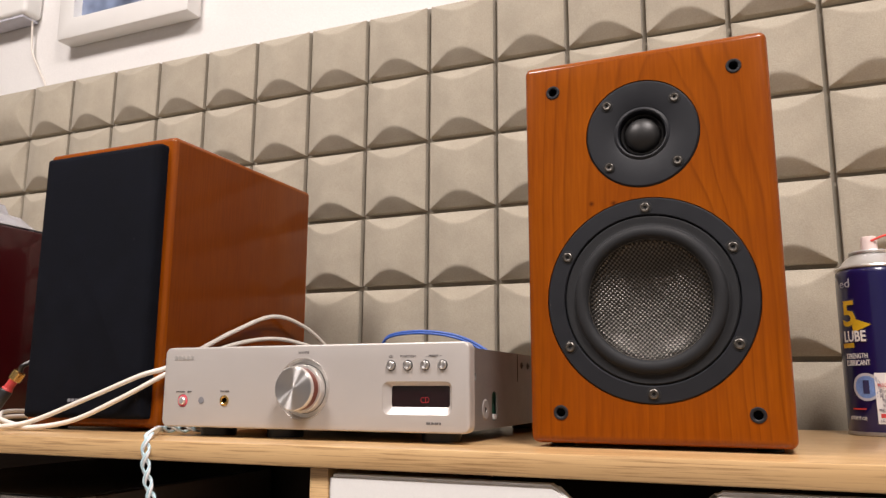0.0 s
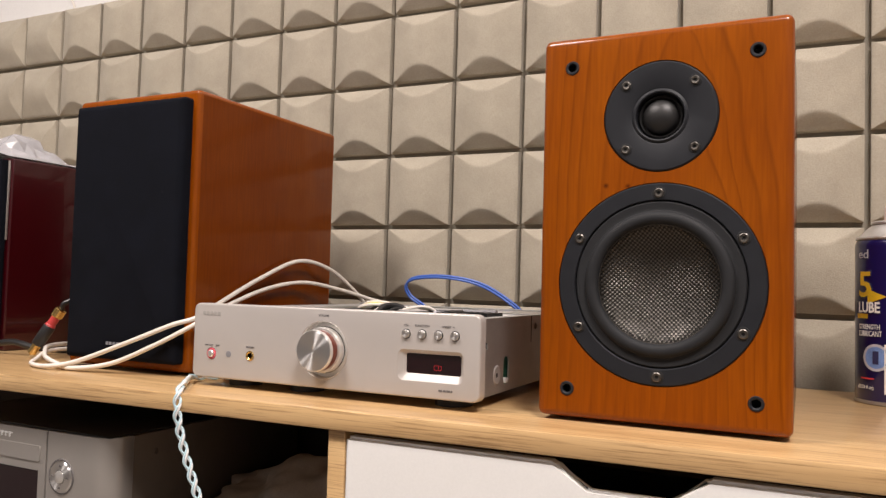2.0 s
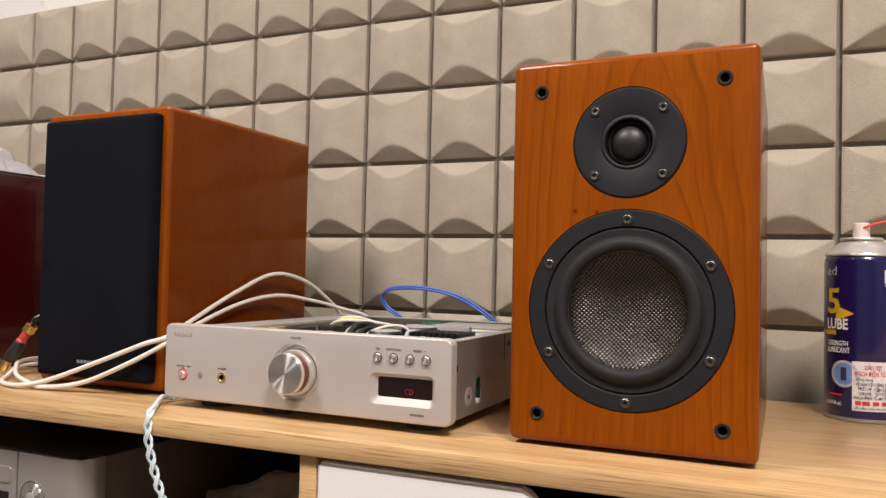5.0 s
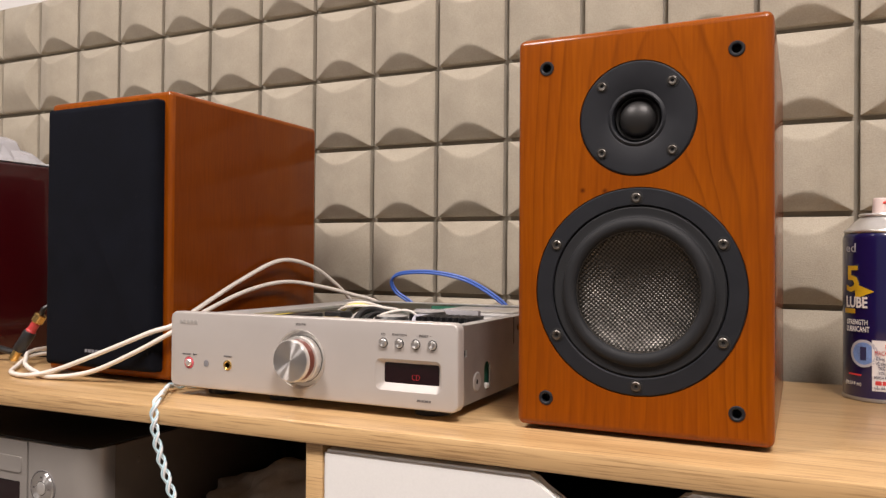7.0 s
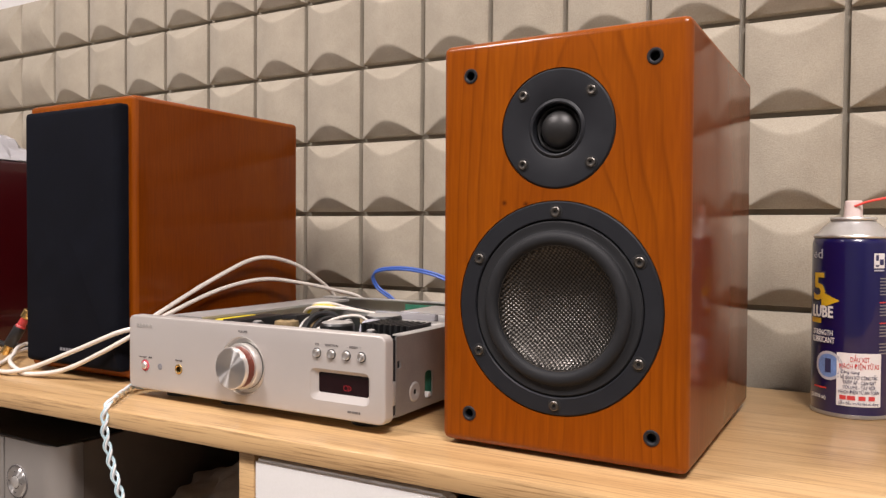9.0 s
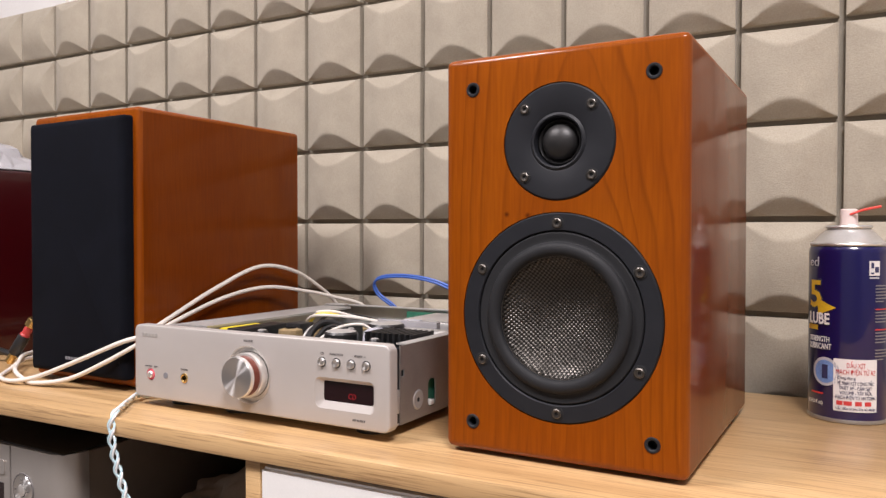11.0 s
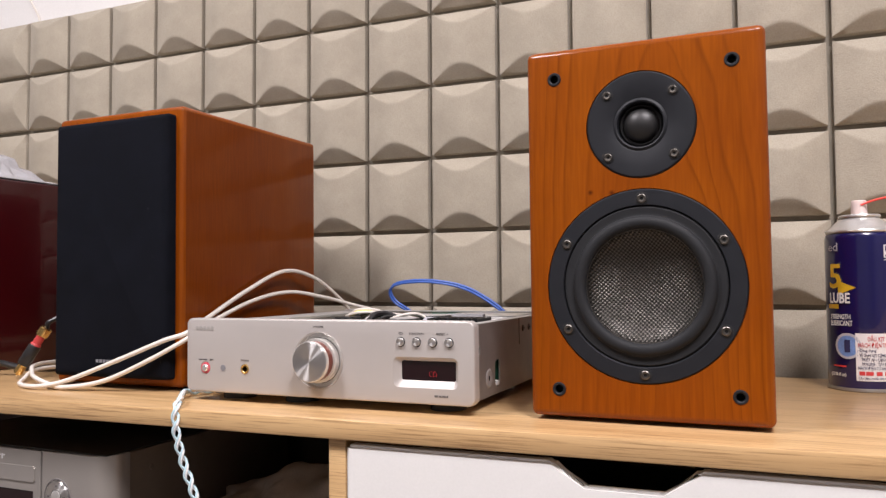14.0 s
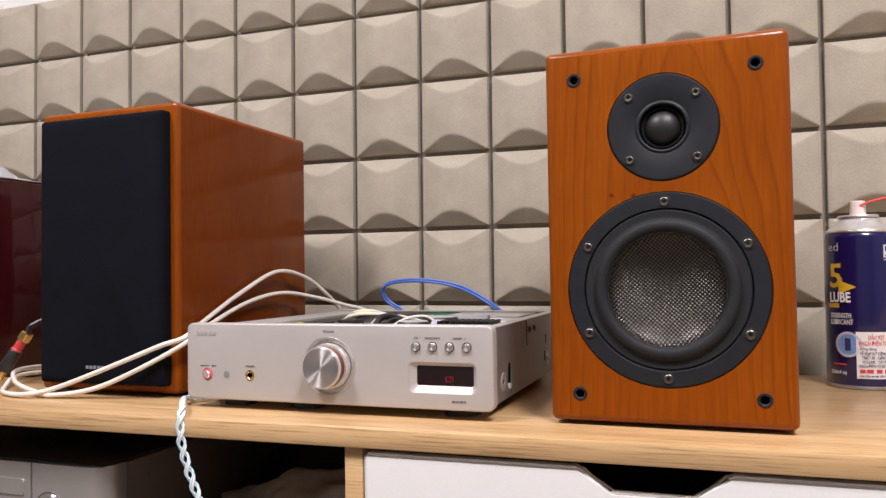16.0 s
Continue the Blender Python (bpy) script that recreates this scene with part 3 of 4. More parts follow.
def grille_speaker():
    sp = thing("loudspeaker", -0.6605, 0.627, DESK + 0.0008, "cherry veneer bookshelf loudspeaker with its black cloth grille on", "loudspeaker", "pair of loudspeakers")
    cabinet_body(sp, [], 0.3085)
    bm = bmesh.new()
    loops = []
    for inset, depth in ((0.0, -0.0006), (0.0, -0.0085), (0.0010, -0.0118), (0.0036, -0.0138), (0.0068, -0.0145)):
        loops.append([bm.verts.new((x, depth, z)) for x, z in round_rect(-0.0815 + inset, 0.0845 - inset, 0.0115 + inset, 0.2985 - inset, 0.0036, 4)])
    for la, lb in zip(loops, loops[1:]):
        for k in range(len(la)):
            n = (k + 1) % len(la)
            bm.faces.new((la[k], la[n], lb[n], lb[k]))
    bm.faces.new(loops[0])
    bm.faces.new(loops[-1])
    grille = part("grille", bm, M_CLOTH, sp, "black cloth grille frame", angle=40)
    bm = bmesh.new()
    for k in range(5):
        x = -0.0150 + k * 0.0052
        box(bm, x, x + 0.0036, -0.0150, -0.0144, 0.0282, 0.0316)
    part("badge", bm, M_GREY, grille, "small silver-white badge marks")
    return sp


open_speaker()
grille_speaker()

# dark red speaker at the far end
red = thing("red_loudspeaker", -0.949, 0.670, DESK, "glossy burgundy loudspeaker with a black front", "loudspeaker")
part("body", new_box(-0.20, 0, 0.012, 0.29, 0, 0.262, bevel=0.003, seg=3), M_BURGUNDY, red, "glossy burgundy cabinet")
part("baffle", new_box(-0.197, -0.006, 0, 0.0115, 0.003, 0.259, bevel=0.002), M_CLOTH, red, "black front panel")
part("plinth", new_box(-0.196, -0.008, -0.0030, -0.0003, 0.004, 0.026, bevel=0.001), M_LABEL_GREY, red, "pale grey strip along the foot")
# thin pale bar modelled as the highlight on the glossy front edge
part("edge_highlight", new_box(-0.0052, -0.0030, 0.0090, 0.0115, 0.150, 0.258, bevel=0.0006), M_RECEIVER, red, "pale strip in place of the glossy edge's highlight")


def crumpled():
    """A loose sheet puffed over the cabinet's top, its hem drawn down to the front and side edges."""
    bm = bmesh.new()
    n, m = 17, 20
    rng = random.Random(8)
    grid = []
    for i in range(n + 1):
        row = []
        for k in range(m + 1):
            u, v = i / n, k / m
            inner = 0 < i < n and 0 < k < m
            x = -0.200 + 0.199 * u + (rng.uniform(-0.004, 0.004) if inner else 0)
            y = 0.011 + 0.255 * v + (rng.uniform(-0.004, 0.004) if inner else 0)
            h = 0.036 * min(1.0, (1 - u) * 5.5) * min(1.0, 0.25 + v * 9) * min(1.0, max(0.06, (0.42 - v) / 0.17)) + ((0.010 * noise.noise((x * 24, y * 30, 1.0)) + rng.uniform(-0.0022, 0.0022)) if inner else 0)
            row.append(bm.verts.new((x, y, 0.0016 + max(0.0006, h))))
        grid.append(row)
    for i in range(n):
        for k in range(m):
            bm.faces.new((grid[i][k], grid[i + 1][k], grid[i + 1][k + 1], grid[i][k + 1]))
    return bm


film = crumpled()
bmesh.ops.triangulate(film, faces=film.faces)
bag = part("plastic_wrap", film, M_BAG, None, smooth=False)
bag.location = (-0.949, 0.670, DESK + 0.262)
bag.modifiers.new("thick", "SOLIDIFY").thickness = 0.0008
tagged(bag, "crumpled clear-white plastic wrap lying on the burgundy loudspeaker", "plastic wrap")

# ---- amplifier ----
AX, AY, AZ = -0.3705, 0.586, 0.0
amp = thing("amplifier", AX, AY, DESK, "silver stereo amplifier with its top cover removed", "amplifier")
PW, PZ0, PZ1 = 0.1535, 0.0085, 0.0805
kz = 0.0430
panel = bmesh.new()
loops = []
for inset, depth in ((0.0, 0.011), (0.0, 0.0018), (0.00015, 0.0011), (0.0005, 0.0005), (0.0010, 0.00015), (0.0017, 0.0)):
    loops.append([panel.verts.new((x, depth, z)) for x, z in round_rect(-PW + inset, PW - inset, PZ0 + inset, PZ1 - inset, 0.0065 - inset, 6)])
for la, lb in zip(loops, loops[1:]):
    for k in range(len(la)):
        n = (k + 1) % len(la)
        panel.faces.new((la[k], la[n], lb[n], lb[k]))
panel.faces.new(loops[0])
panel.faces.new(loops[-1])
cuts = [
    turned([(0, 0.03), (0.0262, 0.001), (0.0240, -0.0040), (0, -0.0040)], (0.0, 0, kz), "y", 64),
    prism(bmesh.new(), round_rect(0.0770, 0.1385, 0.0225, 0.0490, 0.0055), -0.01, 0.0098),
    turned([(0, 0.01), (0.0042, 0.01), (0.0042, -0.0085), (0, -0.0085)], (-0.0825, 0, 0.0325), "y", 32),
    turned([(0, 0.01), (0.0062, 0.002), (0.0056, -0.003), (0, -0.003)], (-0.1300, 0, 0.0320), "y", 40),
] + [turned([(0, 0.01), (0.0042, 0.01), (0.0042, -0.004), (0, -0.004)], (x, 0, 0.0620), "y", 28) for x in (0.0845, 0.0998, 0.1152, 0.1305)]
panel = carve(panel, cuts)
front_panel = part("front_panel", panel, M_ALU, amp, "champagne-silver aluminium front panel", angle=28)
# bevelled surround of the display, a frame standing into the panel
ring = bmesh.new()
outer, inner = round_rect(0.0769, 0.1386, 0.0224, 0.0491, 0.0056, 5), round_rect(0.0838, 0.1352, 0.0286, 0.0456, 0.0020, 5)
a = [ring.verts.new((x, 0.0002, z)) for x, z in outer]
b = [ring.verts.new((x, 0.0036, z)) for x, z in inner]
for k in range(len(a)):
    n = (k + 1) % len(a)
    ring.faces.new((a[k], a[n], b[n], b[k]))
part("display_frame", ring, M_ALU, front_panel, "bevelled silver display surround")
window = part("display", new_box(0.0830, 0.1360, 0.0038, 0.0090, 0.0280, 0.0465), M_GLASS_BLACK, front_panel, "black display window with red figures")
part("figures", moved(lettering("CD", 0.0050, 0.0001, -0.00018, width=0.0075), 0.1135, 0.0035, 0.0340), M_RED_LIGHT, window, "red glowing letters CD")
# volume knob
knob = part("volume_knob", turned([(0.0205, -0.0035), (0.0205, 0.0030), (0.0199, 0.0040), (0.0180, 0.0044)], (0, 0, kz), "y", 80), M_ALU_EDGE, front_panel, "stepped aluminium volume knob")
part("knob_band", turned([(0.0180, 0.0040), (0.0182, 0.0046), (0.0182, 0.0112), (0.0178, 0.0116)], (0, 0, kz), "y", 80), M_BAND, knob, "red-brown band")
part("knob_rim", turned([(0.0178, 0.0112), (0.0186, 0.0117), (0.0186, 0.0144), (0.0181, 0.0152), (0.0176, 0.0152)], (0, 0, kz), "y", 80), M_ALU_EDGE, knob)
cap = part("knob_face", turned([(0.0177, 0.0), (0.0174, 0.0002), (0.012, 0.00025), (0.006, 0.0003), (0, 0.0003)], (0, 0, 0), "y", 80), M_TURNED, knob, "radially turned aluminium face")
cap.location = (0, -0.0152, kz)
part("knob_gap", turned([(0.0203, -0.0034), (0.0209, -0.0034)], (0, 0, kz), "y", 64), M_HOLE, knob, "dark gap round the knob")
dish = part("knob_dish", turned([(0.0262, 0.0006), (0.0259, 0.0004), (0.0242, -0.0037), (0.0190, -0.0037)], (0, 0, kz), "y", 80), M_ALU_EDGE, front_panel)
for x in (0.0845, 0.0998, 0.1152, 0.1305):
    btn = part("button", turned([(0.0035, -0.003), (0.0035, 0.0016), (0.0032, 0.0023), (0.0029, 0.0024), (0.0016, 0.0021), (0, 0.0020)], (0, 0, 0), "y", 32), M_TURNED, front_panel, "small round turned silver button")
    btn.location = (x, 0, 0.0620)
    part("button_ring", turned([(0.0036, -0.002), (0.0037, 0.0003), (0.0042, 0.0004), (0.0043, -0.0002)], (0, 0, 0), "y", 28), M_HOLE, btn)
power = part("power_button", turned([(0.0036, -0.0025), (0.0036, 0.0012), (0.0028, 0.0022), (0, 0.0026)], (-0.1300, 0, 0.0320), "y", 32), M_ALU_EDGE, front_panel, "silver power button in a red ring")
part("power_ring", turned([(0.0037, -0.0024), (0.0040, 0.0002), (0.0052, 0.0002), (0.0056, -0.0018)], (-0.1300, 0, 0.0320), "y", 32), M_RED_RING, power)
part("sensor", turned([(0.0030, -0.0003), (0.0030, 0.0004), (0, 0.0005)], (-0.1085, 0, 0.0325), "y", 28), M_GREY, front_panel, "round grey sensor lens")
jack = part("headphone_jack", turned([(0.0026, -0.008), (0.0026, 0.0006), (0.0034, 0.0012), (0.0046, 0.0008), (0.0048, -0.0004)], (-0.0825, 0, 0.0325), "y", 32), M_GOLD, front_panel, "gold-rimmed headphone jack")
part("jack_hole", turned([(0, -0.0075), (0.0028, -0.0075)], (-0.0825, 0, 0.0325), "y", 20), M_HOLE, jack)
for text, x, z, h in (("CD", 0.0845, 0.0692, 0.0020), ("FUNCTION", 0.0998, 0.0692, 0.0019), ("-  PRESET  +", 0.1228, 0.0692, 0.0019), ("VOLUME", 0.0, 0.0738, 0.0020), ("PHONES", -0.0825, 0.0405, 0.0018), ("ON/STANDBY", -0.1330, 0.0400, 0.0012), ("OFF", -0.1215, 0.0400, 0.0012)):
    part("lettering", moved(lettering(text, h), x, -0.0001, z), M_INK, front_panel)
for x0, x1, z0, z1 in ((0.1165, 0.1200, 0.0152, 0.0170), (0.1207, 0.1230, 0.0152, 0.0170), (0.1236, 0.1270, 0.0152, 0.0170), (0.1276, 0.1292, 0.0152, 0.0170), (-0.1248, -0.1230, 0.0391, 0.0409)):
    part("print_mark", new_box(x0, x1, -0.0003, 0.0002, z0, z1), M_INK, front_panel)
bm = bmesh.new()
for k in range(5):
    x = -0.1420 + k * 0.0046
    prism(bm, round_rect(x, x + 0.0036, 0.0690, 0.0728, 0.0012, 3), -0.0004, 0.0002)
part("maker_mark", bm, M_INK_SOFT, front_panel, "faint embossed marks")
# chassis
CX, CY, CT = 0.1465, 0.322, 0.0765
side_cut = [moved(new_box(CX - 0.01, CX + 0.01, 0.072, 0.0855, 0.016, 0.041, bevel=0.0045)), moved(new_box(CX - 0.01, CX + 0.01, 0.028, 0.033, 0.050, 0.056)), moved(new_box(CX - 0.01, CX + 0.01, 0.016, 0.0205, 0.016, 0.060))]
# black block put in for the shade in the gap beside the panel
part("side_gap_shade", new_box(CX - 0.005, CX - 0.0009, 0.0166, 0.0262, PZ0 + 0.003, CT - 0.002), M_BLACK, amp)
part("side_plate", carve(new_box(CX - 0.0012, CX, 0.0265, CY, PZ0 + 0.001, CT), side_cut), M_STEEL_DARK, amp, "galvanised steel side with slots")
part("side_plate", new_box(-CX, -CX + 0.0012, 0.0112, CY, PZ0 + 0.001, CT), M_STEEL, amp)
bm = new_box(-CX + 0.0014, CX - 0.0014, CY - 0.0012, CY, PZ0 + 0.001, CT)
box(bm, -CX + 0.0014, CX - 0.0014, CY - 0.012, CY - 0.0014, CT - 0.0012, CT)
part("rear_plate", bm, M_STEEL, amp)
part("floor_plate", new_box(-CX + 0.0014, CX - 0.0014, 0.0112, CY - 0.0014, PZ0 + 0.001, PZ0 + 0.0025), M_STEEL, amp)
bm = new_box(-CX + 0.0014, CX - 0.0014, 0.0150, 0.0162, PZ0 + 0.003, CT - 0.004)
part("inner_front_plate", bm, M_STEEL, amp)
part("top_flange", new_box(CX - 0.013, CX - 0.0013, 0.04, CY - 0.014, CT - 0.0014, CT - 0.0002), M_STEEL, amp)
part("top_flange", new_box(-CX + 0.0013, -CX + 0.012, 0.04, CY - 0.014, CT - 0.0014, CT - 0.0002), M_STEEL, amp)
for y, z in ((0.055, 0.026), (0.245, 0.026)):
    hub = part("side_screw", turned([(0.0020, -0.0008), (0.0024, 0.0006), (0.0075, 0.0009), (0.0088, 0.0001)], (CX, y, z), "x", 32), M_STEEL, amp, "round pressed screw boss")
    part("screw_recess", turned([(0, 0.0003), (0.0026, 0.0003)], (CX, y, z), "x", 16), M_HOLE, hub)
part("front_tab", new_box(CX - 0.012, CX - 0.001, 0.0150, 0.0200, 0.0640, 0.0785, bevel=0.0006), M_STEEL, amp)
part("side_clip", new_box(CX - 0.003, CX + 0.0006, 0.0205, 0.0250, 0.020, 0.040, bevel=0.0005), M_STEEL, amp)
part("side_clip", new_box(CX - 0.005, CX + 0.0009, 0.0755, 0.0815, 0.017, 0.0215, bevel=0.0005), M_WHITE, amp)
for x in (-0.115, 0.115, -0.04):
    for y in (0.035, 0.28):
        part("foot", turned([(0, 0), (0.0165, 0), (0.0165, 0.0075), (0.014, 0.0094), (0, 0.0094)], (x, y, 0), "z", 28), M_BLACK, amp, "round black foot")
for y in (0.160, 0.181):
    stud = part("side_screw", turned([(0, 0.0014), (0.0026, 0.0012), (0.0034, 0.0002)], (CX, y, 0.0655), "x", 20), M_SCREW, amp, "small dark side screw")
    part("screw_slot", new_box(CX + 0.0012, CX + 0.0017, y - 0.0020, y + 0.0020, 0.0651, 0.0659), M_HOLE, stud)
part("side_seam", new_box(CX - 0.0003, CX + 0.0003, 0.1470, 0.1480, 0.050, CT - 0.0004), M_HOLE, amp, "thin dark seam in the side")
for y0, y1, z0, z1 in ((0.2290, 0.2330, 0.0260, 0.0360), (0.2370, 0.2395, 0.0440, 0.0540)):
    part("side_slot", new_box(CX - 0.0003, CX + 0.0003, y0, y1, z0, z1), M_HOLE, amp, "dark punched slot")
# inside
part("side_board", new_box(CX - 0.006, CX - 0.0045, 0.060, 0.098, 0.014, 0.048), M_PCB, amp)
# black slab put in for the dark gap between panel and chassis
part("front_gap_shade", new_box(-CX + 0.002, CX - 0.0008, 0.0113, 0.0148, PZ0 + 0.002, CT - 0.001), M_BLACK, amp)
part("circuit_board", new_box(-0.06, 0.14, 0.04, 0.30, 0.018, 0.0196), M_PCB, amp, "green circuit board")
part("front_board", new_box(-0.13, 0.135, 0.020, 0.0215, 0.014, 0.066), M_PCB_TAN, amp)


def heatsink(x0, x1, y0, y1, z0, z1, fins):
    bm = new_box(x0, x1, y0, y1, z0, z1 - 0.012)
    ob = part("heatsink", bm, M_BLACK, amp, "black finned heatsink")
    step = (x1 - x0) / fins
    for k in range(fins):
        xa = x0 + k * step
        part("fin", new_box(xa, xa + step * 0.4, y0, y1, z1 - 0.0118, z1), M_BLACK, ob)
    return ob


heatsink(0.0775, 0.133, 0.072, 0.112, 0.022, 0.0790, 9)
for k in range(6):
    part("ribbon_wire", tube([(0.066 + k * 0.0015, 0.084, 0.045), (0.066 + k * 0.0015, 0.086, 0.070), (0.065 + k * 0.0015, 0.094, 0.0775), (0.063 + k * 0.0015, 0.112, 0.0775)], 0.0007, 6, 6), M_LABEL_GREY, amp)


def capacitor(x, y, r, z1, top=M_STEEL):
    ob = part("capacitor", turned([(0, 0.0196), (r, 0.0196), (r, z1 - 0.002), (r - 0.0015, z1)], (x, y, 0), "z", 36), M_BLACK, amp, "black round capacitor with a metal top")
    part("capacitor_top", turned([(r - 0.0012, z1 - 0.0004), (r - 0.003, z1 + 0.0006), (0, z1 + 0.0006)], (x, y, 0), "z", 36), top, ob)


capacitor(0.0575, 0.062, 0.0160, 0.0795)
capacitor(-0.004, 0.070, 0.010, 0.066, M_BLACK)
capacitor(0.056, 0.140, 0.019, 0.0790)
capacitor(-0.012, 0.135, 0.010, 0.068, M_BLACK)
part("shield_box", new_box(0.030, 0.128, 0.205, 0.285, 0.021, 0.0745, bevel=0.003), M_STEEL, amp, "steel shield can")
part("shield_lid", new_box(0.033, 0.125, 0.208, 0.282, 0.0746, 0.0760, bevel=0.0006), M_ALU_EDGE, amp)
part("power_board", new_box(-0.142, -0.062, 0.05, 0.30, 0.050, 0.0516), M_PCB_TAN, amp)
bm = new_box(-0.140, -0.128, 0.045, 0.29, 0.0518, 0.0765)
box(bm, -0.128, -0.100, 0.045, 0.29, 0.0740, 0.0765)
part("bracket", bm, M_STEEL, amp, "long bent steel bracket")
part("module", new_box(-0.0775, -0.055, 0.050, 0.115, 0.052, 0.0755, bevel=0.001), M_BLACK, amp, "long black module")
part("tape", new_box(-0.092, -0.078, 0.054, 0.106, 0.058, 0.0745, bevel=0.001), M_YELLOW, amp, "bright yellow transformer tape")
part("coil", turned([(0.006, 0.0520), (0.012, 0.0535), (0.013, 0.0600), (0.012, 0.0665), (0.006, 0.0680)], (-0.030, 0.092, 0.006), "z", 28), M_PCB_TAN, amp)
part("relay", new_box(-0.018, 0.004, 0.150, 0.172, 0.0196, 0.072, bevel=0.001), M_BLACK, amp)
part("relay", new_box(-0.042, -0.022, 0.098, 0.120, 0.0525, 0.0780, bevel=0.001), M_BLACK, amp)
part("connector", new_box(0.124, 0.138, 0.118, 0.134, 0.050, 0.0760, bevel=0.001), M_WHITE, amp, "white plug connector")
part("connector", new_box(0.050, 0.070, 0.178, 0.190, 0.0196, 0.0785, bevel=0.001), M_LABEL_GREY, amp)
part("tall_board", new_box(-0.015, 0.025, 0.292, 0.2936, 0.021, 0.0745), M_PCB, amp, "upright green board")
for pts, r, mm in (
    ([(-0.09, 0.19, 0.066), (-0.070, 0.180, 0.077), (-0.055, 0.170, 0.0825), (-0.038, 0.175, 0.0830), (-0.022, 0.19, 0.077), (0.005, 0.21, 0.07)], 0.0019, M_WHITE_CABLE),
    ([(-0.085, 0.18, 0.064), (-0.068, 0.168, 0.075), (-0.048, 0.158, 0.0800), (-0.028, 0.16, 0.0805), (-0.005, 0.178, 0.077), (0.012, 0.20, 0.07)], 0.0019, M_WHITE_CABLE),
    ([(-0.080, 0.20, 0.066), (-0.060, 0.19, 0.076), (-0.040, 0.185, 0.0800), (-0.015, 0.20, 0.076), (0.0, 0.22, 0.068)], 0.0019, M_BLACK),
    ([(-0.072, 0.175, 0.070), (-0.058, 0.168, 0.0790), (-0.042, 0.170, 0.0810), (-0.030, 0.182, 0.077)], 0.0018, M_YELLOW),
    ([(0.030, 0.062, 0.068), (0.036, 0.074, 0.077), (0.045, 0.088, 0.0815), (0.056, 0.098, 0.0818), (0.064, 0.104, 0.076)], 0.0015, M_WHITE_CABLE),
    ([(0.018, 0.058, 0.050), (0.014, 0.066, 0.068), (0.012, 0.084, 0.0800), (0.019, 0.098, 0.0815), (0.029, 0.102, 0.076), (0.033, 0.10, 0.060)], 0.0036, M_BLACK),
    ([(0.025, 0.060, 0.050), (0.022, 0.068, 0.066), (0.021, 0.084, 0.0765), (0.026, 0.096, 0.0775), (0.034, 0.098, 0.070)], 0.0028, M_BLACK),
    # bright strip laid on the thick black loop as its silver highlight
    ([(0.011, 0.060, 0.060), (0.009, 0.066, 0.070), (0.010, 0.076, 0.0785), (0.015, 0.088, 0.0815)], 0.0014, M_ALU_EDGE),
):
    part("wire", tube(pts, r, 8, 8), mm, amp, "loose inner wire (the silver strip is a painted highlight)")

for k, (x, y, r, z1) in enumerate(((-0.018, 0.064, 0.0052, 0.070), (-0.030, 0.058, 0.0044, 0.066), (-0.045, 0.066, 0.0062, 0.074), (0.000, 0.112, 0.0055, 0.072), (0.012, 0.122, 0.0045, 0.074), (0.028, 0.118, 0.0050, 0.0745), (0.090, 0.125, 0.0060, 0.076), (0.108, 0.128, 0.0050, 0.074), (0.100, 0.056, 0.0055, 0.076), (0.118, 0.050, 0.0045, 0.074))):
    capacitor(x, y, r, z1, M_STEEL if k % 3 else M_BLACK)
part("clear_cover", new_box(0.026, 0.100, 0.168, 0.176, 0.0196, 0.0790, bevel=0.001), M_BAG, amp, "translucent plastic strip")
part("terminal", new_box(0.060, 0.128, 0.146, 0.158, 0.0196, 0.0740, bevel=0.001), M_STEEL, amp)
part("corner_tab", new_box(-CX + 0.002, -CX + 0.030, CY - 0.030, CY - 0.014, CT + 0.0002, CT + 0.0020, bevel=0.0006), M_STEEL, amp)

# ---- receiver in the open bay ----
rec = thing("cd_receiver", -0.746, 0.5565, 0.578, "grey aluminium CD receiver with a round control pad, in the bay", "receiver")
RW, RZ = 0.148, 0.122
out = []
for k in range(9):
    a = radians(-90 + 90 * k / 8)
    out.append((RW - 0.026 + 0.026 * math.cos(a), 0.026 + 0.026 * math.sin(a)))
outline = [(0.058, 0.0)] + out + [(RW, 0.030), (0.058, 0.030)]


def flat_prism(outline, z0, z1):
    bm = bmesh.new()
    lo = [bm.verts.new((x, y, z0)) for x, y in outline]
    hi = [bm.verts.new((x, y, z1)) for x, y in outline]
    bm.faces.new(lo[::-1])
    bm.faces.new(hi)
    for k in range(len(lo)):
        n = (k + 1) % len(lo)
        bm.faces.new((lo[k], lo[n], hi[n], hi[k]))
    return bm


part("end_cheek", flat_prism(outline, 0.012, RZ), M_RECEIVER, rec, "rounded grey aluminium end cheek")
part("end_cheek", flat_prism([(-x, y) for x, y in outline][::-1], 0.012, RZ), M_RECEIVER, rec)
fascia = part("fascia", carve(new_box(-0.0565, 0.0565, -0.001, 0.02, 0.012, RZ), [new_box(-0.046, 0.046, -0.01, 0.001, 0.026, 0.080)]), M_RECEIVER, rec, "grey aluminium fascia")
part("display", new_box(-0.046, 0.046, -0.0002, 0.0008, 0.026, 0.080), M_GLASS_BLACK, fascia, "black display window")
tray = prism(bmesh.new(), round_rect(-0.050, 0.0485, 0.0895, 0.1055, 0.002), -0.0022, -0.0009)
bmesh.ops.bevel(tray, geom=[e for e in tray.edges if all(v.co.y < -0.002 for v in e.verts)], offset=0.0006, segments=2, affect="EDGES")
part("disc_tray", tray, M_RECEIVER, fascia, "slim disc tray door")
bm = bmesh.new()
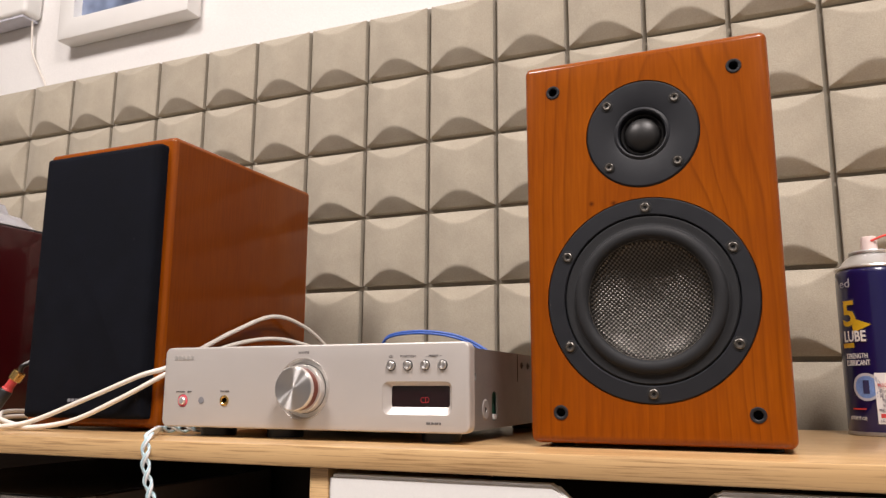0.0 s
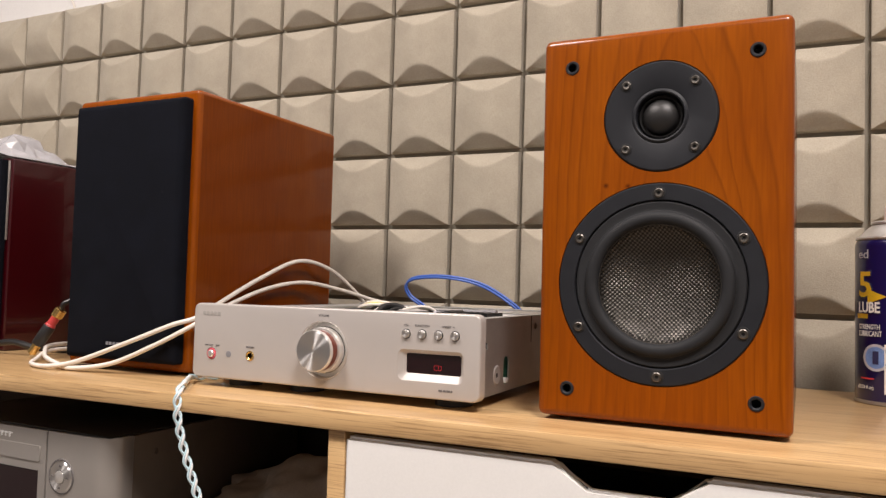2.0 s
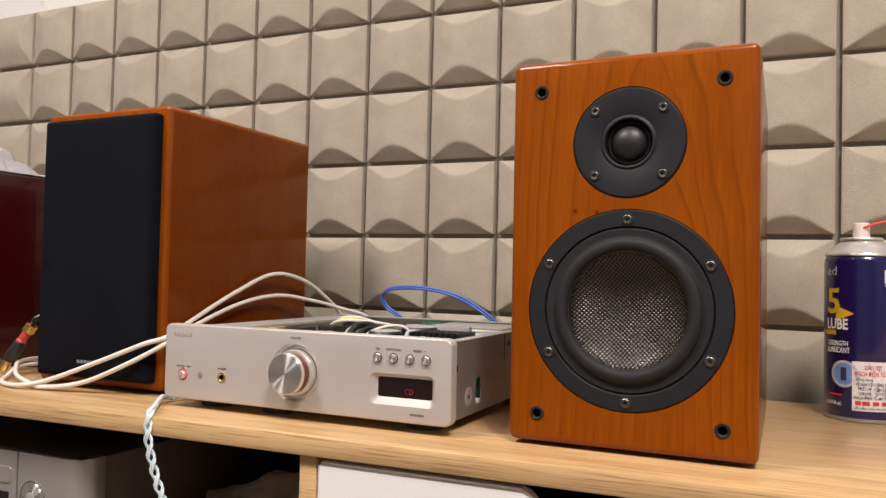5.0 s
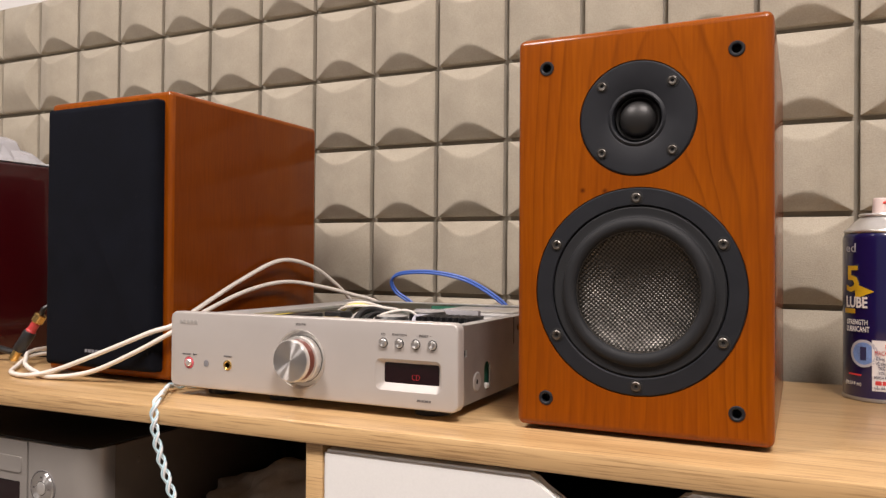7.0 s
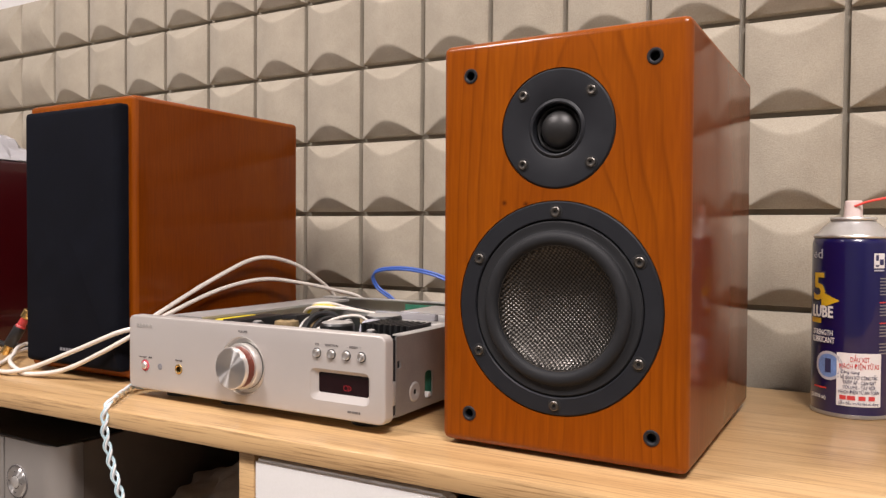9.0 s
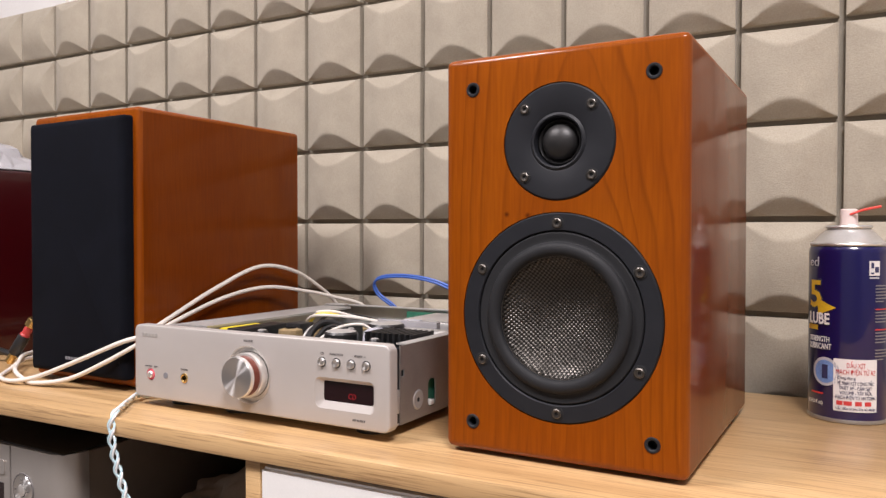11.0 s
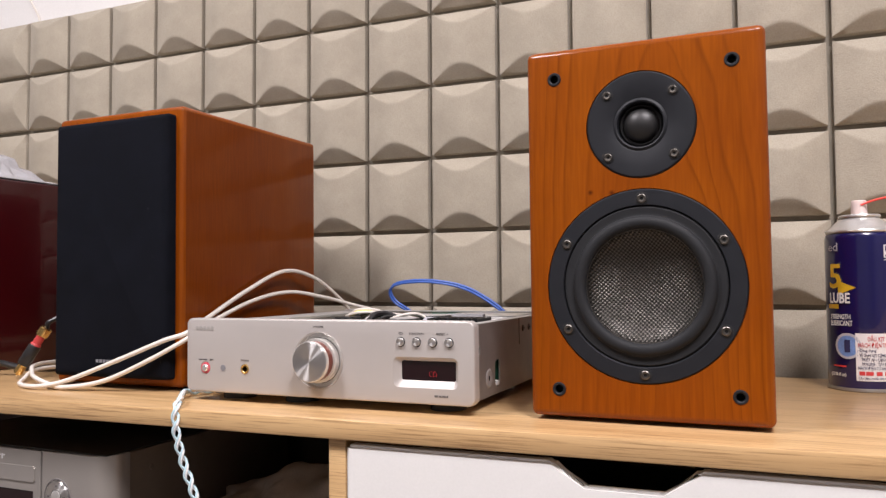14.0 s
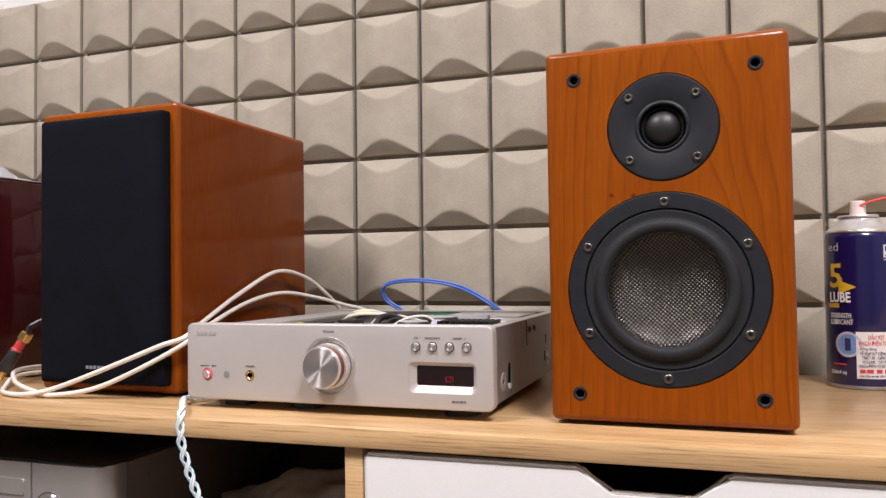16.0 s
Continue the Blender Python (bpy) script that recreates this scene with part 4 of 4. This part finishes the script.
for k in range(7):
    x = -0.040 + k * 0.0064
    box(bm, x, x + 0.0014, -0.0020, -0.0009, 0.1105, 0.1155)
    box(bm, x + 0.0016, x + 0.0045, -0.0020, -0.0009, 0.1138, 0.1150)
part("maker_mark", bm, M_INK_WHITE, fascia, "raised pale badge marks")
pad = part("control_pad", turned([(0.0165, -0.001), (0.0165, 0.0010), (0.0150, 0.0022), (0.0072, 0.0026)], (0, 0, 0), "y", 48), M_TURNED, rec, "round silver control pad")
pad.location = (0.0805, 0, 0.078)
for dx, dz in ((0, 1), (0, -1), (1, 0), (-1, 0)):
    part("pad_mark", new_box(dx * 0.0110 - 0.0013, dx * 0.0110 + 0.0013, -0.0028, -0.0022, dz * 0.0110 - 0.0008, dz * 0.0110 + 0.0008), M_INK, pad)
part("pad_button", turned([(0.0066, 0.0014), (0.0066, 0.0030), (0.0054, 0.0036), (0, 0.0036)], (0, 0, 0), "y", 36), M_ALU_EDGE, pad)
part("pad_groove", turned([(0.0064, 0.0018), (0.0074, 0.0018)], (0, -0.0006, 0), "y", 36), M_HOLE, pad)
part("pad_ring", turned([(0.0166, 0.0), (0.0170, 0.0012), (0.0178, 0.0012), (0.0182, 0.0)], (0, 0, 0), "y", 48), M_INK, pad)
bm = new_box(-RW + 0.0025, RW - 0.0025, 0.0305, 0.315, 0.012, RZ - 0.001, bevel=0.002)
part("case", bm, M_RECEIVER_SIDE, rec, "dark brown-grey steel case")
part("top_glass", new_box(-RW + 0.004, RW - 0.004, 0.003, 0.31, RZ + 0.0002, RZ + 0.0022, bevel=0.001), M_BLACK, rec, "glossy black top")
for x in (-0.12, 0.12):
    for y in (0.04, 0.28):
        part("foot", turned([(0, 0), (0.015, 0), (0.014, 0.0122), (0, 0.0122)], (x, y, 0), "z", 24), M_BLACK, rec)
part("case_screw", turned([(0, 0.0014), (0.0028, 0.001), (0.0032, 0)], (RW - 0.0026, 0.062, 0.100), "x", 16), M_RECEIVER_SIDE, rec)

# soft bag at the back of the bay
bm = bmesh.new()
bmesh.ops.create_icosphere(bm, subdivisions=5, radius=1)
for v in bm.verts:
    p = v.co.copy()
    n = noise.noise(p * 2.1) * 0.25 + noise.noise(p * 5.0) * 0.10
    v.co = Vector((p.x * 0.118 * (1 + n), p.y * 0.080 * (1 + n), max(-0.5, p.z) * (0.054 + 0.022 * p.x) * (1 + n * 1.1)))
lowest = min(v.co.z for v in bm.verts)
sack = part("soft_bag", bm, M_FABRIC, None, angle=70)
sack.location = (-0.462, 0.715, 0.578 - lowest)
tagged(sack, "crumpled beige-grey fabric bag at the back of the bay", "bag")

bm = bmesh.new()
bmesh.ops.create_icosphere(bm, subdivisions=4, radius=1)
for v in bm.verts:
    p = v.co.copy()
    n = noise.noise(p * 1.8 + Vector((4, 1, 2))) * 0.3
    v.co = Vector((p.x * 0.075 * (1 + n), p.y * 0.030 * (1 + n), max(-0.5, p.z) * 0.044 * (1 + n)))
lowest = min(v.co.z for v in bm.verts)
pouch = part("dark_pouch", bm, M_CLOTH, None, angle=70)
pouch.location = (-0.432, 0.603, 0.578 - lowest)
tagged(pouch, "small black fabric pouch in the open bay", "pouch")

# ---- cables ----
white = thing("white_audio_cable", 0, 0, 0, "pair of cream-white audio cables looping over the worktop", "cable")
z = DESK + 0.0034
part("cable_strand", tube([(-0.800, 0.80, z), (-0.838, 0.73, z + 0.004), (-0.836, 0.668, z + 0.006), (-0.806, 0.625, z), (-0.768, 0.592, z), (-0.728, 0.582, z + 0.001), (-0.695, 0.592, 0.769), (-0.626, 0.598, 0.793), (-0.575, 0.607, 0.813), (-0.556, 0.622, 0.821), (-0.561, 0.66, 0.835), (-0.560, 0.73, 0.865), (-0.557, 0.80, 0.888), (-0.552, 0.86, 0.880), (-0.545, 0.905, 0.856), (-0.538, 0.932, 0.832), (-0.534, 0.945, 0.80)], 0.0025, 8, 12), M_WHITE_CABLE, white)
part("cable_strand", tube([(-0.825, 0.82, z), (-0.852, 0.73, z + 0.010), (-0.838, 0.668, z + 0.012), (-0.800, 0.632, z + 0.007), (-0.762, 0.606, z + 0.006), (-0.730, 0.594, z + 0.003), (-0.70, 0.590, z), (-0.65, 0.598, 0.769), (-0.595, 0.604, 0.791), (-0.554, 0.620, 0.815), (-0.556, 0.66, 0.830), (-0.560, 0.74, 0.852), (-0.556, 0.81, 0.861), (-0.542, 0.87, 0.853), (-0.526, 0.915, 0.842), (-0.500, 0.945, 0.829), (-0.49, 0.952, 0.80)], 0.0025, 8, 12), M_WHITE_CABLE, white)

blue = thing("blue_cable", 0, 0, 0, "bright blue twin cable arching behind the amplifier", "cable")
arch = [(-0.43, 0.945, 0.81), (-0.447, 0.943, 0.830), (-0.470, 0.94, 0.846), (-0.474, 0.935, 0.862), (-0.455, 0.93, 0.8715), (-0.406, 0.925, 0.873), (-0.354, 0.921, 0.863), (-0.309, 0.925, 0.836), (-0.29, 0.928, 0.81)]
for dx, dz in ((0.0009, 0.0013), (-0.0009, -0.0013)):
    part("cable_strand", tube([(x + dx, y, z + dz) for x, y, z in arch], 0.0017, 8, 10), M_BLUE_CABLE, blue)

braid = thing("braided_cable", 0, 0, 0, "white and pale teal braided cable hanging over the worktop edge", "cable")
spine = smooth_path([(-0.50, 0.640, DESK + 0.0048), (-0.535, 0.604, DESK + 0.0048), (-0.522, 0.578, DESK + 0.0048), (-0.502, 0.553, DESK + 0.0052), (-0.492, 0.5375, DESK + 0.0022), (-0.489, 0.5325, 0.747), (-0.486, 0.532, 0.732), (-0.480, 0.532, 0.714), (-0.473, 0.532, 0.698), (-0.465, 0.532, 0.681), (-0.457, 0.532, 0.663), (-0.446, 0.532, 0.63), (-0.440, 0.532, 0.58)], 14)
for s in range(4):
    bm = bmesh.new()
    pts = []
    run = 0.0
    for k, p in enumerate(spine):
        if k:
            run += (p - spine[k - 1]).length
        d = (spine[min(k + 1, len(spine) - 1)] - spine[max(k - 1, 0)]).normalized()
        side = d.cross(Vector((0.2, -0.9, 0.3))).normalized()
        up = side.cross(d).normalized()
        ph = 2 * math.pi * run / 0.0275 + math.pi * (s // 2)
        shift = 0.00105 if s % 2 else -0.00105
        pts.append(p + side * (0.0029 * math.sin(ph) + shift * math.cos(ph)) + up * (0.0015 * math.cos(ph) + 0.0006 * (s % 2)))
    sweep(bm, pts, 0.00112, 8)
    part("strand", bm, M_BRAID_TEAL if s % 2 else M_BRAID_WHITE, braid, "pale teal strand" if s % 2 else "white strand")


def along(name, a, b, profile, material, parent, label="", seg=24):
    """A turned piece whose axis runs from a to b; profile heights are fractions of the way."""
    a, b = Vector(a), Vector(b)
    bm = turned([(r, h * (b - a).length) for r, h in profile], (0, 0, 0), "z", seg)
    m = Matrix.Translation(a) @ (b - a).to_track_quat("Z", "Y").to_matrix().to_4x4()
    bmesh.ops.transform(bm, matrix=m, verts=bm.verts)
    return part(name, bm, material, parent, label)


rca = thing("audio_plug", 0, 0, 0, "gold and black audio plug with a red sleeve on the worktop", "audio plug")
A0, A1 = Vector((-0.846, 0.648, DESK + 0.0062)), Vector((-0.8155, 0.664, DESK + 0.062))
at = lambda f: A0.lerp(A1, f)  # noqa: E731
along("tip", at(0.0), at(0.2), [(0, 0), (0.0044, 0.0), (0.0052, 0.05), (0.0052, 1), (0, 1)], M_GOLD, rca, "gold plated tip")
along("pin", at(-0.04), at(0.1), [(0, 0), (0.0014, 0.05), (0.0014, 1)], M_GOLD, rca)
along("barrel", at(0.2), at(0.62), [(0, 0), (0.0068, 0), (0.0074, 0.05), (0.0074, 0.95), (0.0066, 1), (0, 1)], M_BLACK, rca, "black barrel")
along("sleeve", at(0.62), at(0.82), [(0.0064, 0), (0.0064, 0.1), (0.0053, 0.2), (0.0053, 1)], M_RED, rca, "red sleeve")
along("collar", at(0.82), at(1.0), [(0, 0), (0.0062, 0), (0.0073, 0.1), (0.0073, 0.9), (0.006, 1), (0, 1)], M_GOLD, rca, "gold collar")
part("lead", tube([A1, at(1.15), (-0.795, 0.69, DESK + 0.078), (-0.785, 0.73, DESK + 0.05), (-0.785, 0.80, DESK + 0.006)], 0.003, 8, 10), M_BLACK, rca)
black = part("black_cable", tube([(-1.12, 0.60, DESK + 0.005), (-1.02, 0.630, DESK + 0.005), (-0.95, 0.655, DESK + 0.010), (-0.905, 0.664, DESK + 0.016), (-0.875, 0.675, DESK + 0.010), (-0.865, 0.72, DESK + 0.0045), (-0.86, 0.80, DESK + 0.0045)], 0.0042, 8, 10), M_BLACK)
tagged(black, "thick black cable lying on the worktop", "cable")

# ---- spray can ----
can = thing("spray_can", 0.1008, 0.878, DESK, "dark blue aerosol can of spray lubricant with a white sticker", "spray can")
R = 0.0335
body = part("body", turned([(0, 0.001), (0.028, 0.0008), (0.0315, 0.0), (R - 0.0004, 0.0012), (R - 0.0002, 0.0042), (R, 0.0048), (R, 0.1530), (R - 0.0004, 0.1560), (R - 0.0013, 0.1584), (R - 0.0026, 0.1600)], (0, 0, 0), "z", 72), M_CAN, can, "dark blue printed tin body")
part("base_rim", turned([(R - 0.0022, 0.0002), (R + 0.0004, 0.0006), (R + 0.0006, 0.0020), (R + 0.0003, 0.0036), (R - 0.0006, 0.0040)], (0, 0, 0), "z", 72), M_STEEL_DARK, can)
part("shoulder", turned([(R - 0.0026, 0.1592), (R - 0.0010, 0.1600), (R - 0.0006, 0.1612), (R - 0.0012, 0.1626), (R - 0.0045, 0.1640), (0.0240, 0.1700), (0.0195, 0.1738), (0.0178, 0.1752)], (0, 0, 0), "z", 72), M_TIN, can, "bare tin shoulder")
part("valve_cup", turned([(0.0176, 0.1752), (0.0192, 0.1758), (0.0196, 0.1772), (0.0188, 0.1786), (0.0160, 0.1786), (0.0150, 0.1770), (0.0, 0.1768)], (0, 0, 0), "z", 60), M_TIN, can)
noz = part("nozzle", turned([(0, 0.1768), (0.0078, 0.1768), (0.0078, 0.1800), (0.0072, 0.1930), (0.0066, 0.1938), (0, 0.1938)], (0, 0, 0), "z", 32), M_NOZZLE, can, "pale pink push nozzle")
part("straw", tube([(0.001, -0.0070, 0.1885), (0.012, -0.009, 0.1925), (0.026, -0.010, 0.1955)], 0.0011, 6, 10), M_STRAW, noz, "red spray straw")


def on_can(name, bm, angle_deg, z, material, label=""):
    return part(name, wrapped(bm, R + 0.0002, radians(angle_deg), z), material, body, label, angle=60)


# the sticker faces the viewer, the printed front turns away to one side
ST = 13
on_can("sticker", sheet(0.0365, 0.0470), ST, 0.0350, M_STICKER, "white paper sticker")
for text, h, dz, mm, w in (
    ("DẦU XỊT", 0.0042, 0.0178, M_STICKER_RED, 0.0150),
    ("MẠCH ĐIỆN TỬ A2", 0.0042, 0.0117, M_STICKER_RED, 0.0320),
    ("VỆ SINH XỊT CÔNG TẮC", 0.0030, 0.0018, M_STICKER_NAVY, 0.0300),
    ("TRIẾT ÁP - CẦN GẠT", 0.0030, -0.0025, M_STICKER_NAVY, 0.0265),
    ("VOLUME - TẨY RỬA", 0.0030, -0.0068, M_STICKER_NAVY, 0.0260),
    ("MẠCH ĐIỆN TỬ AN TOÀN", 0.0030, -0.0110, M_STICKER_NAVY, 0.0325),
    ("Lắc đều trước khi sử dụng", 0.0022, -0.0208, M_STICKER_NAVY, 0.0320),
):
    on_can("lettering", moved(lettering(text, h, 0.0001, 0.0, w), 0, -0.0007, 0), ST, 0.0350 + dz, mm)
on_can("lettering", moved(lettering("Công dụng:", 0.0026, 0.0001, 0.0, 0.0150), -0.0075, -0.0005, 0), ST, 0.0350 + 0.0066, M_STICKER_NAVY)
for x, w in ((-0.0130, 0.0050), (-0.0065, 0.0065), (0.0020, 0.0055), (0.0100, 0.0055)):
    on_can("print_bar", moved(sheet(w, 0.0038, 0.0001, 4), x, -0.0005, 0), ST, 0.0350 - 0.0160, M_STICKER_RED)
FR = -58
on_can("lettering", moved(lettering("5", 0.0240, 0.0001, 0.0006, 0.0145), 0.0050, -0.0006, 0), FR, 0.1145, M_LABEL_YELLOW, "yellow figure 5")
bm = bmesh.new()
vs = [[bm.verts.new((0.0080 + 0.0170 * i / 6, y, s * (0.0075 - 0.0072 * i / 6) - 0.002)) for i in range(7) for s in (-1, 1)] for y in (-0.0001, -0.0004)]
for i in range(6):
    bm.faces.new((vs[1][2 * i], vs[1][2 * i + 2], vs[1][2 * i + 3], vs[1][2 * i + 1]))
on_can("arrow", bm, FR, 0.1060, M_LABEL_YELLOW, "yellow arrow")
on_can("arrow_tail", moved(sheet(0.0140, 0.0045, 0.0002, 6), 0.0010, -0.0002, 0), FR, 0.0850, M_LABEL_YELLOW)
on_can("figure_edge", moved(lettering("5", 0.0256, 0.0001, 0.0014, 0.0168), 0.0050, -0.0002, 0), FR, 0.1145, M_STICKER_NAVY)
on_can("lettering", moved(lettering("LUBE", 0.0100, 0.0001, 0.0004, 0.0225), 0.0085, -0.0009, 0), FR, 0.0930, M_STICKER, "pale word on the can")
on_can("lettering", moved(lettering("STRENGTH", 0.0048, 0.0001, 0.0001, 0.0220), 0.0090, -0.0006, 0), FR, 0.0745, M_INK_WHITE)
on_can("lettering", moved(lettering("LUBRICANT", 0.0052, 0.0001, 0.0001, 0.0240), 0.0095, -0.0006, 0), FR, 0.0680, M_INK_WHITE)
on_can("lettering", moved(lettering("(13.53 fl oz)", 0.0034, 0.0001, 0.0, 0.0180), 0.0050, -0.0006, 0), FR, 0.0165, M_INK_WHITE)
on_can("lettering", moved(lettering("ed", 0.0085, 0.0001, 0.0, 0.0120), 0.0030, -0.0006, 0), FR, 0.1450, M_LABEL_GREY)


def disc(r0, r1, seg=32, t=0.0003):
    bm = bmesh.new()
    a = [bm.verts.new((r0 * math.cos(2 * math.pi * k / seg), -t, r0 * math.sin(2 * math.pi * k / seg))) for k in range(seg)]
    b = [bm.verts.new((r1 * math.cos(2 * math.pi * k / seg), -t, r1 * math.sin(2 * math.pi * k / seg))) for k in range(seg)]
    for k in range(seg):
        n = (k + 1) % seg
        bm.faces.new((a[k], b[k], b[n], a[n]))
    return bm


on_can("emblem_ring", disc(0.0105, 0.0130), FR + 27, 0.0455, M_LABEL_GREY, "pale round emblem ring")
on_can("emblem", disc(0.0001, 0.0105), FR + 27, 0.0455, M_LABEL_BLUE, "pale blue round emblem")
on_can("emblem_mark", sheet(0.0055, 0.0125, 0.0005, 4), FR + 27, 0.0455, M_STICKER_NAVY)
on_can("red_bar", sheet(0.0140, 0.0014, 0.0005, 6), FR + 12, 0.0250, M_STICKER_RED)
warning = on_can("white_box", sheet(0.0100, 0.0130, 0.0004, 6), 39, 0.1400, M_STICKER, "small white warning box")
for dx, dz, w, h in ((-0.0024, 0.0026, 0.0026, 0.0050), (0.0018, -0.0012, 0.0040, 0.0050), (-0.0024, -0.0044, 0.0030, 0.0016)):
    on_can("box_mark", moved(sheet(w, h, 0.0007, 3), dx, 0, 0), 39, 0.1400 + dz, M_STICKER_NAVY)
on_can("small_print", sheet(0.0095, 0.0012, 0.0003, 4), 39, 0.1315, M_LABEL_GREY)
# paragraphs of small print beside the sticker
rng = random.Random(11)
level = 0.1245
for rows_here in (6, 5, 5, 4):
    for k in range(rows_here):
        wide = 0.0160 - (rng.uniform(0.003, 0.009) if k == rows_here - 1 else rng.uniform(0.0, 0.0012))
        on_can("small_print", moved(sheet(wide, 0.0010, 0.0003, 5), wide / 2 - 0.003, 0, 0), 46, level, M_STICKER_RED if k == 0 and rows_here == 5 else M_GREY)
        level -= 0.0028
    level -= 0.0042

# ---- things on the wall ----
pic = thing("wall_picture", -1.1105, WALL_Y, 1.4885, "thick white frame round a blue-grey picture on the wall", "picture")
bm = carve(new_box(-0.168, 0.168, -0.040, -0.0005, 0, 0.42, bevel=0.006), [new_box(-0.125, 0.125, -0.05, -0.020, 0.042, 0.378, bevel=0.004)])
part("frame", bm, M_WHITE, pic, "thick rounded white frame")
part("print", new_box(-0.1245, 0.1245, -0.0215, -0.0195, 0.0425, 0.3775), M_SCREEN, pic, "blue-grey picture")
box_thing = thing("wall_box", -1.593, WALL_Y, 1.569, "white wall-mounted box with rounded edges", "wall box")
part("housing", new_box(-0.22, 0.22, -0.045, -0.0005, 0, 0.10, bevel=0.010, seg=3), M_WHITE, box_thing)
part("lower_lip", new_box(-0.21, 0.21, -0.040, -0.002, -0.006, -0.0005, bevel=0.002), M_LABEL_GREY, box_thing)
cord = part("thin_cord", tube([(-1.385, 1.052, 1.60), (-1.385, 1.058, 1.55), (-1.383, 1.062, 1.50), (-1.365, 1.066, 1.46), (-1.342, 1.068, 1.42), (-1.335, 1.0685, 1.385), (-1.335, 1.0685, 1.36)], 0.0022, 8, 8), M_WHITE_CABLE)
tagged(cord, "thin white cord hanging down the wall from the box", "cord")

# ---- acoustic foam ----
PX, PZ, GAP = 0.1077, 0.1099, 0.0070
GX, GZ = -0.559, 0.7283


def block_mesh():
    """One felt block: a face that bulges from side to side, its upper and lower ends cut off aslant, so that each cut shows as an arch."""
    bm = bmesh.new()
    w, h, d, bulge, slope, n = (PX - GAP) / 2, (PZ - GAP) / 2, 0.024, 0.0150, 1.42, 28
    cols = []
    for i in range(n + 1):
        u = -1 + 2 * i / n
        u = math.copysign(abs(u) ** 0.86, u)
        b = bulge * (0.5 + 0.5 * math.cos(math.pi * u)) ** 0.6
        # the side edges are softly rounded
        edge = max(0.0, (abs(u) - 0.94) / 0.06)
        x, drop = u * w, 0.0016 * edge * edge
        soft = min(0.0026, 0.34 * b + 0.0003)
        side = []
        for sz in (1, -1):
            cut = h - slope * b
            face = -d - b + drop
            run = (cut + (h - 0.0012)) / 2
            side.append([
                (x, 0, sz * h), (x, -d + 0.0026, sz * h), (x, -d + 0.0004 + drop, sz * (h - 0.0008)),
                (x, -d - b * 0.5 + drop, sz * max(run, cut + soft)),
                (x, face + soft * 0.62, sz * (cut + soft * 0.88)), (x, face + soft * 0.26, sz * (cut + soft * 0.25)),
                (x, face + soft * 0.06, sz * (cut - soft * 0.45)), (x, face, sz * (cut - soft * 1.2)),
            ])
        cols.append([bm.verts.new(p) for p in side[0] + side[1][::-1]])
    for a, b in zip(cols, cols[1:]):
        for k in range(len(a) - 1):
            bm.faces.new((a[k], b[k], b[k + 1], a[k + 1]))
    bm.faces.new(cols[0][::-1])
    bm.faces.new(cols[-1])
    bmesh.ops.recalc_face_normals(bm, faces=bm.faces)
    for f in bm.faces:
        f.smooth = True
    for e in bm.edges:
        if len(e.link_faces) == 2 and e.calc_face_angle(0) > radians(28):
            e.smooth = False
    me = bpy.data.meshes.new("foam_block")
    bm.to_mesh(me)
    bm.free()
    me.materials.append(M_FOAM)
    return me


BLOCK = block_mesh()
rows = 6
for name, cols, turn, label in (("foam_panel", range(-7, 15), 0, "beige acoustic foam panel of scooped square blocks"), ("foam_panel", range(-13, -7), 90, "beige acoustic foam panel with its blocks turned sideways")):
    x0 = GX + PX * cols[0]
    x1 = GX + PX * (cols[-1] + 1)
    field = thing(name, 0, 0, 0, label, "acoustic foam")
    field.matrix_basis = Matrix.Translation((-0.35, 1.044, GZ)) @ Matrix.Rotation(radians(0.3), 4, "Y") @ Matrix.Translation(((x0 + x1) / 2 + 0.35, 0, 0))
    part("backing", new_box(-(x1 - x0) / 2, (x1 - x0) / 2, -0.0125, WALL_Y - 1.0442, 0, PZ * rows), M_FOAM_BACK, field)
    for c in cols:
        for r in range(rows):
            b = new("foam_block", BLOCK)
            b.parent = field
            b.matrix_basis = pose(GX + PX * (c + 0.5) - (x0 + x1) / 2, 0, PZ * (r + 0.5), 0, turn, 0)
